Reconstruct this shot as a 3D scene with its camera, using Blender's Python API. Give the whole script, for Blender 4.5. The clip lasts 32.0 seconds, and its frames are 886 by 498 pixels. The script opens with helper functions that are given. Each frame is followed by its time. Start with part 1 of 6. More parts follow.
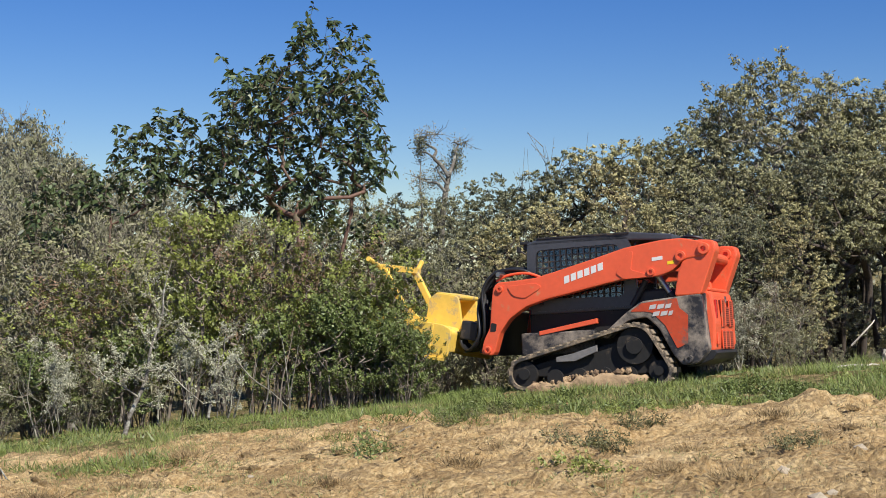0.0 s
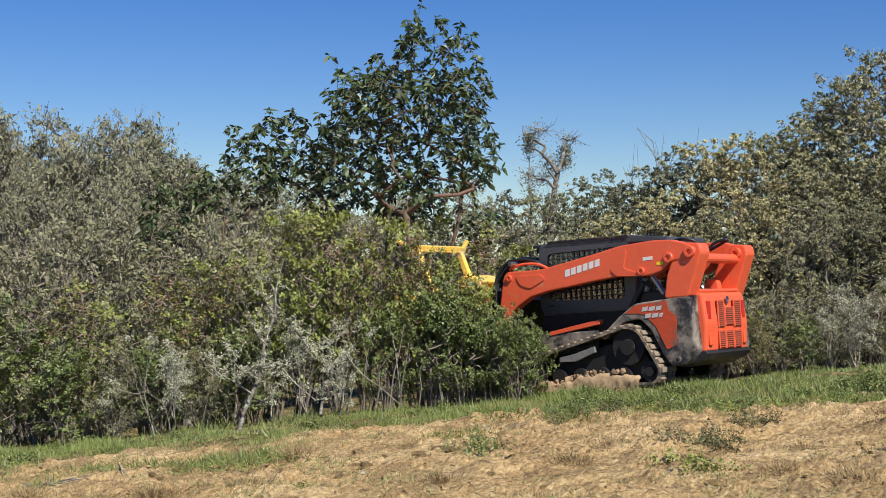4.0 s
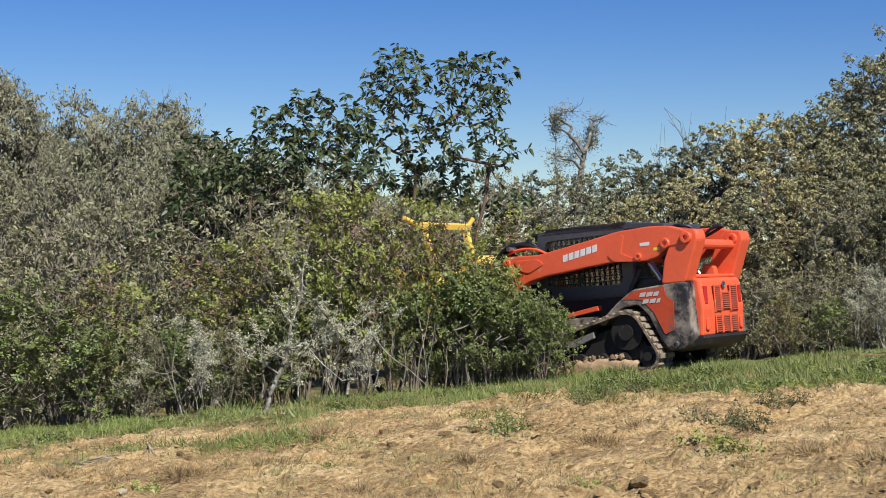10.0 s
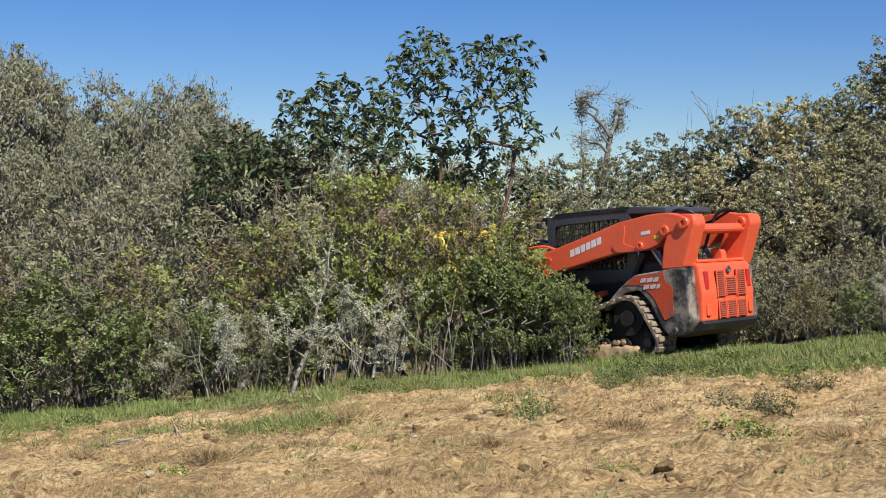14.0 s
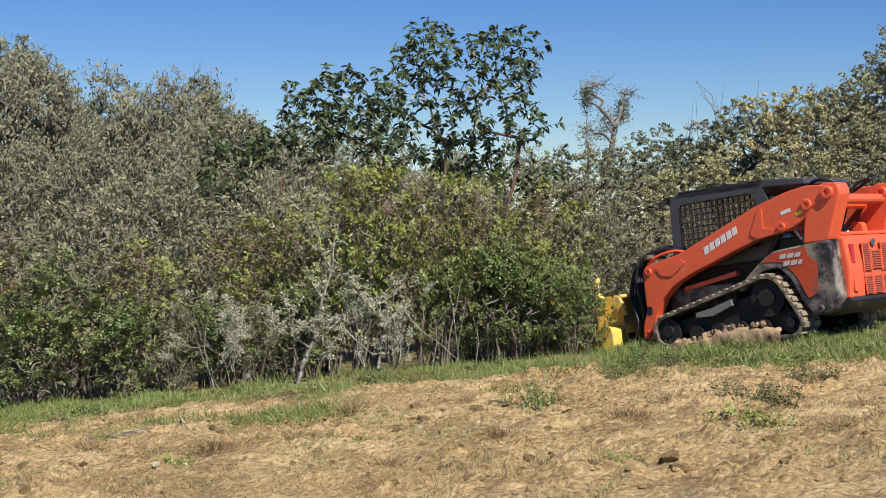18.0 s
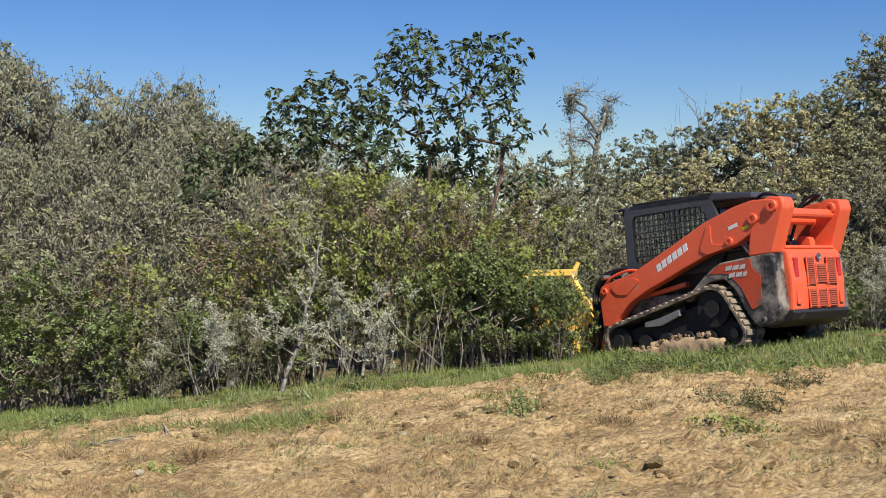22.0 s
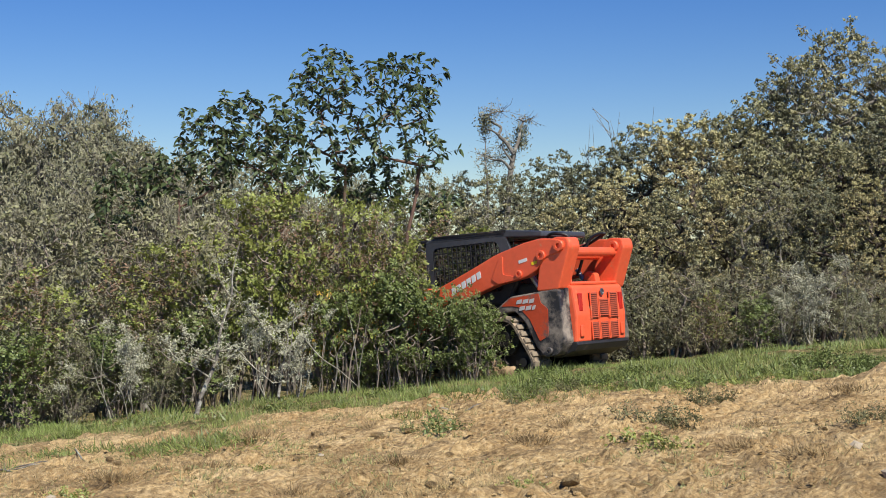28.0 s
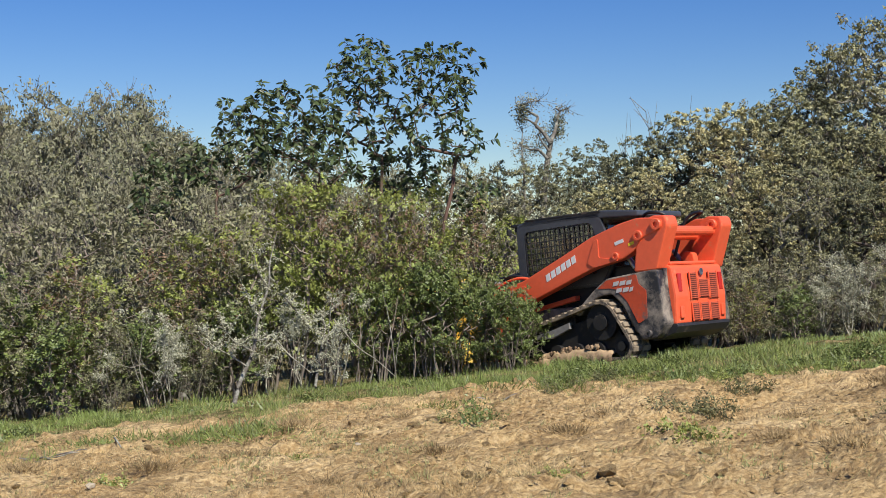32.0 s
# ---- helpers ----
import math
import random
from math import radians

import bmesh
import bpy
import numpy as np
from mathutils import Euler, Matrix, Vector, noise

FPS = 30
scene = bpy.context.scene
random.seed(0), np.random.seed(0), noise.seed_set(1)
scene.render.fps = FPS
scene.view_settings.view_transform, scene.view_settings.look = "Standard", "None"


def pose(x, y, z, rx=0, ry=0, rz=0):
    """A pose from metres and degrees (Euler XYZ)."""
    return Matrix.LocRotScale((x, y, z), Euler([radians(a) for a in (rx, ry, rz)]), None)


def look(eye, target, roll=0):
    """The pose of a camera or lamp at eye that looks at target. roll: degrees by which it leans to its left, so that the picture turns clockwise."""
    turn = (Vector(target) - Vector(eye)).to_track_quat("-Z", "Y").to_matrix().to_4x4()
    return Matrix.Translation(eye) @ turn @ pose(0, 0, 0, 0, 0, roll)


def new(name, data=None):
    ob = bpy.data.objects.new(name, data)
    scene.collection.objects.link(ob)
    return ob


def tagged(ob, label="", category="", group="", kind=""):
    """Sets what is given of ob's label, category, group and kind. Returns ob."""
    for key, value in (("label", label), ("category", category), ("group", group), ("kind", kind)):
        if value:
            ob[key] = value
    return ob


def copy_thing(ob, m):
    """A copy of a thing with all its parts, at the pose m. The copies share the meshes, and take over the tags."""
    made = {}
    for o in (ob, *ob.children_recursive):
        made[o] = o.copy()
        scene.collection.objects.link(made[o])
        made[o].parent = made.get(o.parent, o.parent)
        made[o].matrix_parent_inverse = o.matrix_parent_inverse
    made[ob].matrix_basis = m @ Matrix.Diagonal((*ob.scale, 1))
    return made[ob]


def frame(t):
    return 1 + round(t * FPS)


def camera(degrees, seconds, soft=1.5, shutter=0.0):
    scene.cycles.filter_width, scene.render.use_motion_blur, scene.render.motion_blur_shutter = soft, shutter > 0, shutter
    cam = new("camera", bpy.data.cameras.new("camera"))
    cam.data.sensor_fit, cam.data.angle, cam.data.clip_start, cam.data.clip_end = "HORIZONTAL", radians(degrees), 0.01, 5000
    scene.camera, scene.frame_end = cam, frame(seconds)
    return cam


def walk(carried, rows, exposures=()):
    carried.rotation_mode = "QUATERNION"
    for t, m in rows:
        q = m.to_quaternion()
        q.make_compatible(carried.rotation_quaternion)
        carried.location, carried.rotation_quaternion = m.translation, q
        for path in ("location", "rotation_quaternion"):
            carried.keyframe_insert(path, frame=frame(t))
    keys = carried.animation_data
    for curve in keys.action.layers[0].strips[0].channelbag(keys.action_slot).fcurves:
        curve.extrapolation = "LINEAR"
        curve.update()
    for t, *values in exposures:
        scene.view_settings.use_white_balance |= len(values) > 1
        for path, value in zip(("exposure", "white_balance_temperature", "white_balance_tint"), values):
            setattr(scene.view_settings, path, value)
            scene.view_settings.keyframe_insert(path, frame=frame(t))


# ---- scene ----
EYE = (0.0, 0.0, 1.65)
cam = camera(34.46, 32.0, 0.9)
# seconds, bearing to the right of +y, elevation, lean (degrees): a phone held in one spot and turned
PATH = [
    (0.0, 6.24, 0.72, 0.30),
    (0.5, 5.74, 0.39, 0.22),
    (1.0, 4.32, 0.02, 0.17),
    (1.5, 3.27, 0.29, 0.02),
    (1.9, 2.70, 0.39, -0.05),
    (2.0, 2.60, 0.39, -0.04),
    (2.5, 2.18, 0.56, -0.09),
    (3.0, 1.91, 0.51, -0.01),
    (3.5, 1.86, 0.55, -0.02),
    (5.5, 1.86, 0.63, -0.05),
    (6.0, 1.43, 0.46, -0.03),
    (6.5, 1.25, 0.32, -0.06),
    (7.0, 1.24, 0.29, -0.09),
    (7.5, 1.18, 0.24, -0.11),
    (8.0, 0.87, 0.20, -0.18),
    (8.5, 0.50, 0.13, -0.25),
    (9.0, 0.62, 0.19, -0.19),
    (9.2, 0.65, 0.12, 0.02),
    (9.5, 0.75, 0.00, -0.11),
    (10.0, 0.80, -0.18, -0.03),
    (10.5, 0.77, -0.35, -0.01),
    (11.0, 0.65, -0.50, 0.07),
    (11.5, 0.51, -0.54, 0.04),
    (12.0, 0.33, -0.53, 0.02),
    (12.5, 0.16, -0.60, -0.02),
    (13.0, 0.00, -0.70, 0.00),
    (13.5, -0.18, -0.77, -0.03),
    (14.0, -0.23, -0.84, -0.01),
    (14.5, -0.34, -0.89, -0.12),
    (16.5, -0.35, -1.07, -0.17),
    (17.0, -0.43, -1.15, -0.10),
    (17.5, -0.38, -1.20, -0.11),
    (18.0, -0.43, -1.21, -0.10),
    (18.5, -0.53, -1.23, -0.11),
    (19.0, -0.56, -1.22, -0.10),
    (19.5, -0.60, -1.29, -0.12),
    (20.0, -0.67, -1.38, -0.13),
    (20.5, -0.65, -1.39, -0.18),
    (21.0, -0.60, -1.38, -0.18),
    (21.5, -0.63, -1.39, -0.22),
    (22.0, 0.21, -0.94, -0.20),
    (22.4, 3.07, -0.82, -0.13),
    (22.5, 3.70, -0.74, -0.22),
    (22.6, 4.21, -0.61, -0.44),
    (22.7, 4.49, -0.43, -0.17),
    (23.0, 5.87, 0.18, -0.15),
    (23.5, 5.97, 0.57, -0.09),
    (24.0, 5.62, 0.59, -0.08),
    (24.5, 5.27, 0.42, -0.08),
    (25.0, 5.09, 0.23, -0.09),
    (25.5, 4.89, 0.02, -0.11),
    (27.5, 4.10, 0.00, -0.35),
    (28.0, 3.58, -0.16, -0.47),
    (28.5, 3.12, -0.36, -0.50),
    (29.0, 2.92, -0.48, -0.49),
    (29.5, 2.75, -0.32, -0.49),
    (30.0, 2.67, -0.31, -0.41),
    (30.5, 2.35, -0.35, -0.47),
    (31.0, 2.12, -0.37, -0.52),
    (31.5, 2.05, -0.46, -0.51),
    (32.0, 2.11, -0.56, -0.47),
]


def sight(u, v, lean):
    u, v = radians(u), radians(v)
    way = Vector((math.sin(u) * math.cos(v), math.cos(u) * math.cos(v), math.sin(v)))
    return look(EYE, Vector(EYE) + 20 * way, lean)

walk(cam, [(t, sight(u, v, lean)) for t, u, v, lean in PATH])
scene.view_settings.exposure = 0.46

# ---- light ----
SUN_HIGH, SUN_ROUND = 48.0, 152.0          # elevation; compass turn from +y, clockwise
world = bpy.data.worlds.new("sky")
scene.world = world
world.use_nodes = True
sky = world.node_tree.nodes.new("ShaderNodeTexSky")
sky.sky_type, sky.sun_disc = "NISHITA", False
sky.sun_elevation, sky.sun_rotation = radians(SUN_HIGH), radians(SUN_ROUND)
sky.altitude, sky.air_density, sky.dust_density, sky.ozone_density = 0, 1.0, 0.0, 6.0
back = world.node_tree.nodes["Background"]
back.inputs["Strength"].default_value = 0.071
depth = world.node_tree.nodes.new("ShaderNodeHueSaturation")
depth.inputs["Saturation"].default_value, depth.inputs["Hue"].default_value = 1.30, 0.518
world.node_tree.links.new(sky.outputs[0], depth.inputs["Color"])
world.node_tree.links.new(depth.outputs[0], back.inputs[0])
sun = new("sun", bpy.data.lights.new("sun", "SUN"))
sun.data.energy, sun.data.angle, sun.data.color = 5.0, radians(0.53), (1.0, 0.95, 0.87)
su, sv = radians(SUN_ROUND), radians(SUN_HIGH)
sun.matrix_world = look((math.sin(su) * math.cos(sv) * 40, math.cos(su) * math.cos(sv) * 40, math.sin(sv) * 40), (0, 0, 0))


# ---- materials ----
def material(name, color, rough=0.6, metal=0.0, vary=0.25, grain=30.0, bump=0.15, dirt=None, dirt_amount=0.0, dirt_scale=4.0, island=False, spec=0.5, through_light=0.0, hue=0.0):
    """A Principled surface varied at two scales, with optional dirt in blotches and variation from piece to piece."""
    m = bpy.data.materials.new(name)
    m.use_nodes = True
    nt = m.node_tree
    n, link = nt.nodes, nt.links.new
    b = n["Principled BSDF"]
    co = n.new("ShaderNodeTexCoord").outputs["Object"]
    fine, wide = n.new("ShaderNodeTexNoise"), n.new("ShaderNodeTexNoise")
    fine.inputs["Scale"].default_value, fine.inputs["Detail"].default_value = grain, 5
    wide.inputs["Scale"].default_value, wide.inputs["Detail"].default_value = grain * 0.12, 3
    link(co, fine.inputs["Vector"]), link(co, wide.inputs["Vector"])
    both = n.new("ShaderNodeMath")
    both.operation = "ADD"
    link(fine.outputs["Fac"], both.inputs[0]), link(wide.outputs["Fac"], both.inputs[1])
    value = both.outputs[0]
    if island:
        geo = n.new("ShaderNodeNewGeometry")
        mixed = n.new("ShaderNodeMath")
        mixed.operation = "MULTIPLY_ADD"
        link(geo.outputs["Random Per Island"], mixed.inputs[0])
        mixed.inputs[1].default_value = 1.0
        half = n.new("ShaderNodeMath")
        half.operation = "MULTIPLY"
        half.inputs[1].default_value = 0.5
        link(value, half.inputs[0]), link(half.outputs[0], mixed.inputs[2])
        value = mixed.outputs[0]
    span = n.new("ShaderNodeMapRange")
    span.inputs["From Min"].default_value, span.inputs["From Max"].default_value = 0.55, 1.45
    if island:
        span.inputs["From Min"].default_value, span.inputs["From Max"].default_value = 0.5, 1.5
    span.inputs["To Min"].default_value, span.inputs["To Max"].default_value = 1 - vary, 1 + vary
    link(value, span.inputs["Value"])
    tint = n.new("ShaderNodeHueSaturation")
    tint.inputs["Color"].default_value = (*color, 1)
    link(span.outputs[0], tint.inputs["Value"])
    if hue:
        turn = n.new("ShaderNodeMapRange")
        turn.inputs["From Min"].default_value, turn.inputs["From Max"].default_value = 0.3, 0.7
        turn.inputs["To Min"].default_value, turn.inputs["To Max"].default_value = 0.5 - hue, 0.5 + hue
        link(wide.outputs["Fac"], turn.inputs["Value"]), link(turn.outputs[0], tint.inputs["Hue"])
    shade = tint.outputs[0]
    b.inputs["Roughness"].default_value, b.inputs["Metallic"].default_value = rough, metal
    b.inputs["Specular IOR Level"].default_value = spec
    if dirt:
        patch = n.new("ShaderNodeTexNoise")
        patch.inputs["Scale"].default_value, patch.inputs["Detail"].default_value, patch.inputs["Roughness"].default_value = dirt_scale, 8, 0.7
        link(co, patch.inputs["Vector"])
        edge = n.new("ShaderNodeMapRange")
        edge.inputs["From Min"].default_value, edge.inputs["From Max"].default_value = 0.62 - dirt_amount * 0.4, 0.75 - dirt_amount * 0.3
        link(patch.outputs["Fac"], edge.inputs["Value"])
        mix = n.new("ShaderNodeMix")
        mix.data_type = "RGBA"
        link(edge.outputs[0], mix.inputs["Factor"]), link(shade, mix.inputs["A"])
        mix.inputs["B"].default_value = (*dirt, 1)
        shade = mix.outputs["Result"]
        dull = n.new("ShaderNodeMapRange")
        dull.inputs["To Min"].default_value, dull.inputs["To Max"].default_value = rough, 0.9
        link(edge.outputs[0], dull.inputs["Value"]), link(dull.outputs[0], b.inputs["Roughness"])
    link(shade, b.inputs["Base Color"])
    if bump:
        lift = n.new("ShaderNodeBump")
        lift.inputs["Strength"].default_value, lift.inputs["Distance"].default_value = bump, 0.02
        link(fine.outputs["Fac"], lift.inputs["Height"]), link(lift.outputs[0], b.inputs["Normal"])
    if through_light:
        glow = n.new("ShaderNodeBsdfTranslucent")
        blend = n.new("ShaderNodeMixShader")
        blend.inputs[0].default_value = through_light
        link(shade, glow.inputs[0]), link(b.outputs[0], blend.inputs[1]), link(glow.outputs[0], blend.inputs[2])
        link(blend.outputs[0], n["Material Output"].inputs["Surface"])
    return m

TAN = (0.42, 0.29, 0.15)
orange = material("orange_paint", (0.74, 0.112, 0.045), 0.34, 0, 0.10, 14, 0.03, TAN, 0.05, 6)
orange_panel = material("scuffed_orange_decal", (0.48, 0.062, 0.02), 0.45, 0, 0.2, 14, 0.04, (0.13, 0.10, 0.08), 0.22, 5)
black_steel = material("black_painted_steel", (0.018, 0.018, 0.02), 0.5, 0, 0.4, 18, 0.08, (0.16, 0.12, 0.08), 0.12, 4)
fender_black = material("dusty_black_plastic", (0.022, 0.022, 0.025), 0.45, 0, 0.4, 18, 0.06, (0.28, 0.235, 0.185), 0.46, 3.0)
# near-black base holds the shade inside the tracks; the brown blotches are dirt
undercarriage = material("shade_darkened_iron", (0.012, 0.011, 0.010), 0.7, 0, 0.4, 18, 0.1, (0.10, 0.075, 0.05), 0.08, 5)
dark_clay = material("dark_wet_clay", (0.17, 0.11, 0.065), 0.95, 0, 0.4, 14, 0.5)
cab_grey = material("dark_grey_cab_paint", (0.05, 0.055, 0.065), 0.35, 0, 0.25, 20, 0.03)
rubber = material("muddy_rubber", (0.05, 0.045, 0.04), 0.85, 0, 0.4, 25, 0.3, (0.34, 0.26, 0.17), 0.45, 7)
lug_rubber = material("clay_caked_rubber", (0.24, 0.19, 0.13), 0.9, 0, 0.4, 25, 0.4, (0.10, 0.08, 0.06), 0.3, 9)
hose_rubber = material("black_hose_rubber", (0.012, 0.012, 0.013), 0.45, 0, 0.3, 40, 0.05)
steel = material("bare_steel", (0.42, 0.42, 0.42), 0.35, 1.0, 0.25, 40, 0.05)
yellow = material("yellow_paint", (0.80, 0.53, 0.095), 0.45, 0, 0.15, 12, 0.05, (0.36, 0.29, 0.18), 0.25, 6)
white_mark = material("white_marking", (0.68, 0.68, 0.66), 0.5, 0, 0.05, 20, 0.0)
grey_mark = material("silver_marking", (0.5, 0.48, 0.46), 0.5, 0, 0.1, 20, 0.0)
yellow_mark = material("yellow_sticker", (0.85, 0.6, 0.02), 0.5, 0, 0.1, 20, 0.0)
red_lens = material("red_lens", (0.42, 0.02, 0.015), 0.15, 0, 0.2, 60, 0.05)
clear_lens = material("lamp_lens", (0.75, 0.76, 0.78), 0.12, 0, 0.1, 60, 0.05)
grille_dark = material("dark_red_grille", (0.44, 0.085, 0.04), 0.6, 0, 0.3, 60, 0.1)
grille_back = material("grille_backing", (0.17, 0.045, 0.03), 0.8, 0, 0.4, 30, 0.1)
black_hole = material("slot_shade_black", (0.010, 0.010, 0.011), 0.8, 0, 0.4, 30, 0.1)
seat_black = material("seat_vinyl", (0.03, 0.03, 0.03), 0.5, 0, 0.3, 40, 0.1)
clay = material("packed_clay", (0.40, 0.275, 0.155), 0.95, 0, 0.3, 18, 0.5, (0.12, 0.075, 0.045), 0.35, 6)

glass = bpy.data.materials.new("smoky_glass")
glass.use_nodes = True
gn, gl = glass.node_tree.nodes, glass.node_tree.links.new
clearness, shine, blend = gn.new("ShaderNodeBsdfTransparent"), gn.new("ShaderNodeBsdfGlossy"), gn.new("ShaderNodeMixShader")
clearness.inputs[0].default_value = (0.75, 0.77, 0.78, 1)
shine.inputs["Roughness"].default_value = 0.04
blend.inputs[0].default_value = 0.10
gl(clearness.outputs[0], blend.inputs[1]), gl(shine.outputs[0], blend.inputs[2]), gl(blend.outputs[0], gn["Material Output"].inputs["Surface"])

madrone_leaf = material("glossy_evergreen_leaf", (0.070, 0.094, 0.036), 0.40, 0, 0.5, 5, 0, island=True, spec=0.4, through_light=0.12, hue=0.02)
bright_leaf = material("spring_green_leaf", (0.222, 0.260, 0.060), 0.5, 0, 0.32, 5, 0, island=True, through_light=0.12, hue=0.015)
deep_leaf = material("mid_green_leaf", (0.145, 0.188, 0.052), 0.5, 0, 0.32, 5, 0, island=True, through_light=0.12, hue=0.015)
olive_leaf = material("olive_oak_leaf", (0.275, 0.262, 0.128), 0.55, 0, 0.32, 5, 0, island=True, through_light=0.12, hue=0.015)
drab_leaf = material("grey_green_leaf", (0.225, 0.228, 0.112), 0.55, 0, 0.32, 5, 0, island=True, through_light=0.12, hue=0.02)
gold_leaf = material("yellow_oak_leaf", (0.39, 0.345, 0.165), 0.55, 0, 0.32, 5, 0, island=True, through_light=0.12, hue=0.02)
dark_leaf = material("dark_oak_leaf", (0.150, 0.155, 0.085), 0.5, 0, 0.32, 5, 0, island=True, through_light=0.12, hue=0.02)
lichen = material("pale_lichen", (0.245, 0.238, 0.152), 0.95, 0, 0.32, 5, 0, island=True, through_light=0.15, hue=0.02)
white_lichen = material("white_lichen", (0.40, 0.40, 0.285), 0.95, 0, 0.32, 5, 0, island=True, through_light=0.15)
brown_leaf = material("rusty_bud_leaf", (0.20, 0.135, 0.075), 0.7, 0, 0.32, 5, 0, island=True, through_light=0.12, hue=0.015)
grey_bark = material("lichened_grey_bark", (0.13, 0.115, 0.095), 0.95, 0, 0.45, 20, 0.6, (0.36, 0.36, 0.30), 0.3, 8)
dark_bark = material("dark_bark", (0.065, 0.05, 0.038), 0.95, 0, 0.4, 20, 0.6)
red_bark = material("peeling_red_bark", (0.115, 0.062, 0.042), 0.7, 0, 0.4, 14, 0.4, (0.13, 0.12, 0.07), 0.3, 6)
pale_wood = material("bleached_dead_wood", (0.48, 0.44, 0.36), 0.9, 0, 0.35, 25, 0.4)
twig_bark = material("brown_twigs", (0.20, 0.165, 0.13), 0.9, 0, 0.4, 20, 0.3)
grass_blade = material("fresh_grass", (0.175, 0.218, 0.052), 0.55, 0, 0.6, 1.2, 0, island=True, through_light=0.3, hue=0.015)
straw_blade = material("straw_grass", (0.36, 0.31, 0.13), 0.7, 0, 0.4, 1.2, 0, island=True, through_light=0.25, hue=0.02)
weed_blade = material("grey_green_weed", (0.24, 0.235, 0.09), 0.7, 0, 0.45, 1.2, 0, island=True, through_light=0.2, hue=0.02)
dry_blade = material("dry_reddish_grass", (0.31, 0.225, 0.11), 0.8, 0, 0.45, 1.2, 0, island=True, through_light=0.2, hue=0.02)
shrub_leaf = material("grey_green_shrub", (0.15, 0.15, 0.065), 0.7, 0, 0.5, 5, 0, island=True, through_light=0.12)
stone = material("pale_field_stone", (0.38, 0.32, 0.23), 0.9, 0, 0.3, 15, 0.4)


# ---- building helpers ----
def quick_mesh(name, co, quads, mat):
    """A mesh from an (n, 3) array and an (m, 4) array of corners."""
    me = bpy.data.meshes.new(name)
    me.vertices.add(len(co))
    me.vertices.foreach_set("co", np.ascontiguousarray(co, dtype=np.float32).ravel())
    me.loops.add(quads.size)
    me.loops.foreach_set("vertex_index", np.ascontiguousarray(quads, dtype=np.int32).ravel())
    me.polygons.add(len(quads))
    me.polygons.foreach_set("loop_start", np.arange(0, quads.size, quads.shape[1], dtype=np.int32))
    me.update(calc_edges=True)
    me.materials.append(mat)
    return me

def part(name, bm, mat, parent=None, label=""):
    """Links a bmesh, or a mesh, as one object under its parent."""
    if isinstance(bm, bpy.types.Mesh):
        me = bm
    else:
        bmesh.ops.recalc_face_normals(bm, faces=bm.faces)
        me = bpy.data.meshes.new(name)
        bm.to_mesh(me)
        bm.free()
        me.materials.append(mat)
    ob = new(name, me)
    ob.parent = parent
    return tagged(ob, label)

def empty(name, m=None):
    ob = new(name)
    ob.empty_display_size = 0.2
    if m is not None:
        ob.matrix_world = m
    return ob

def box(x0, x1, y0, y1, z0, z1, bevel=0.012, bm=None, m=None):
    bm = bm or bmesh.new()
    made = bmesh.ops.create_cube(bm, size=1.0)["verts"]
    bmesh.ops.transform(bm, verts=made, matrix=Matrix.Translation(((x0 + x1) / 2, (y0 + y1) / 2, (z0 + z1) / 2)) @ Matrix.Diagonal((x1 - x0, y1 - y0, z1 - z0, 1)))
    if bevel:
        edges = list({e for v in made for e in v.link_edges})
        made = bmesh.ops.bevel(bm, geom=edges, offset=bevel, segments=2, affect="EDGES", profile=0.6)["verts"]
    if m is not None:
        bmesh.ops.transform(bm, verts=list({v for v in made}), matrix=m)
    return bm

def plate(outline, y0, y1, bevel=0.012, bm=None):
    """A side profile (x, z) given thickness from y0 to y1."""
    bm = bm or bmesh.new()
    a = [bm.verts.new((x, y0, z)) for x, z in outline]
    b = [bm.verts.new((x, y1, z)) for x, z in outline]
    bm.faces.new(a), bm.faces.new(b[::-1])
    n = len(outline)
    for i in range(n):
        bm.faces.new((a[i], b[i], b[(i + 1) % n], a[(i + 1) % n]))
    bmesh.ops.recalc_face_normals(bm, faces=bm.faces)
    if bevel:
        rim = [e for e in bm.edges if abs(e.verts[0].co.y - e.verts[1].co.y) < 1e-6 and e.verts[0] in a + b]
        bmesh.ops.bevel(bm, geom=rim, offset=bevel, segments=2, affect="EDGES", profile=0.6)
    return bm

def rounded(points, r=0.04, steps=4):
    """The corners of an outline rounded off."""
    out, n = [], len(points)
    for i in range(n):
        p, q, s = Vector(points[i - 1]), Vector(points[i]), Vector(points[(i + 1) % n])
        d1, d2 = (p - q), (s - q)
        k = min(r, d1.length * 0.45, d2.length * 0.45)
        a, b = q + d1.normalized() * k, q + d2.normalized() * k
        for j in range(steps + 1):
            t = j / steps
            out.append(tuple((1 - t) ** 2 * a + 2 * t * (1 - t) * q + t * t * b))
    return out

def rod(p, q, r, sides=14, bm=None, r2=None, bevel=0.0):
    bm = bm or bmesh.new()
    p, q = Vector(p), Vector(q)
    m = Matrix.Translation((p + q) / 2) @ (q - p).to_track_quat("Z", "Y").to_matrix().to_4x4()
    bmesh.ops.create_cone(bm, cap_ends=True, segments=sides, radius1=r, radius2=r if r2 is None else r2, depth=(q - p).length, matrix=m)
    return bm

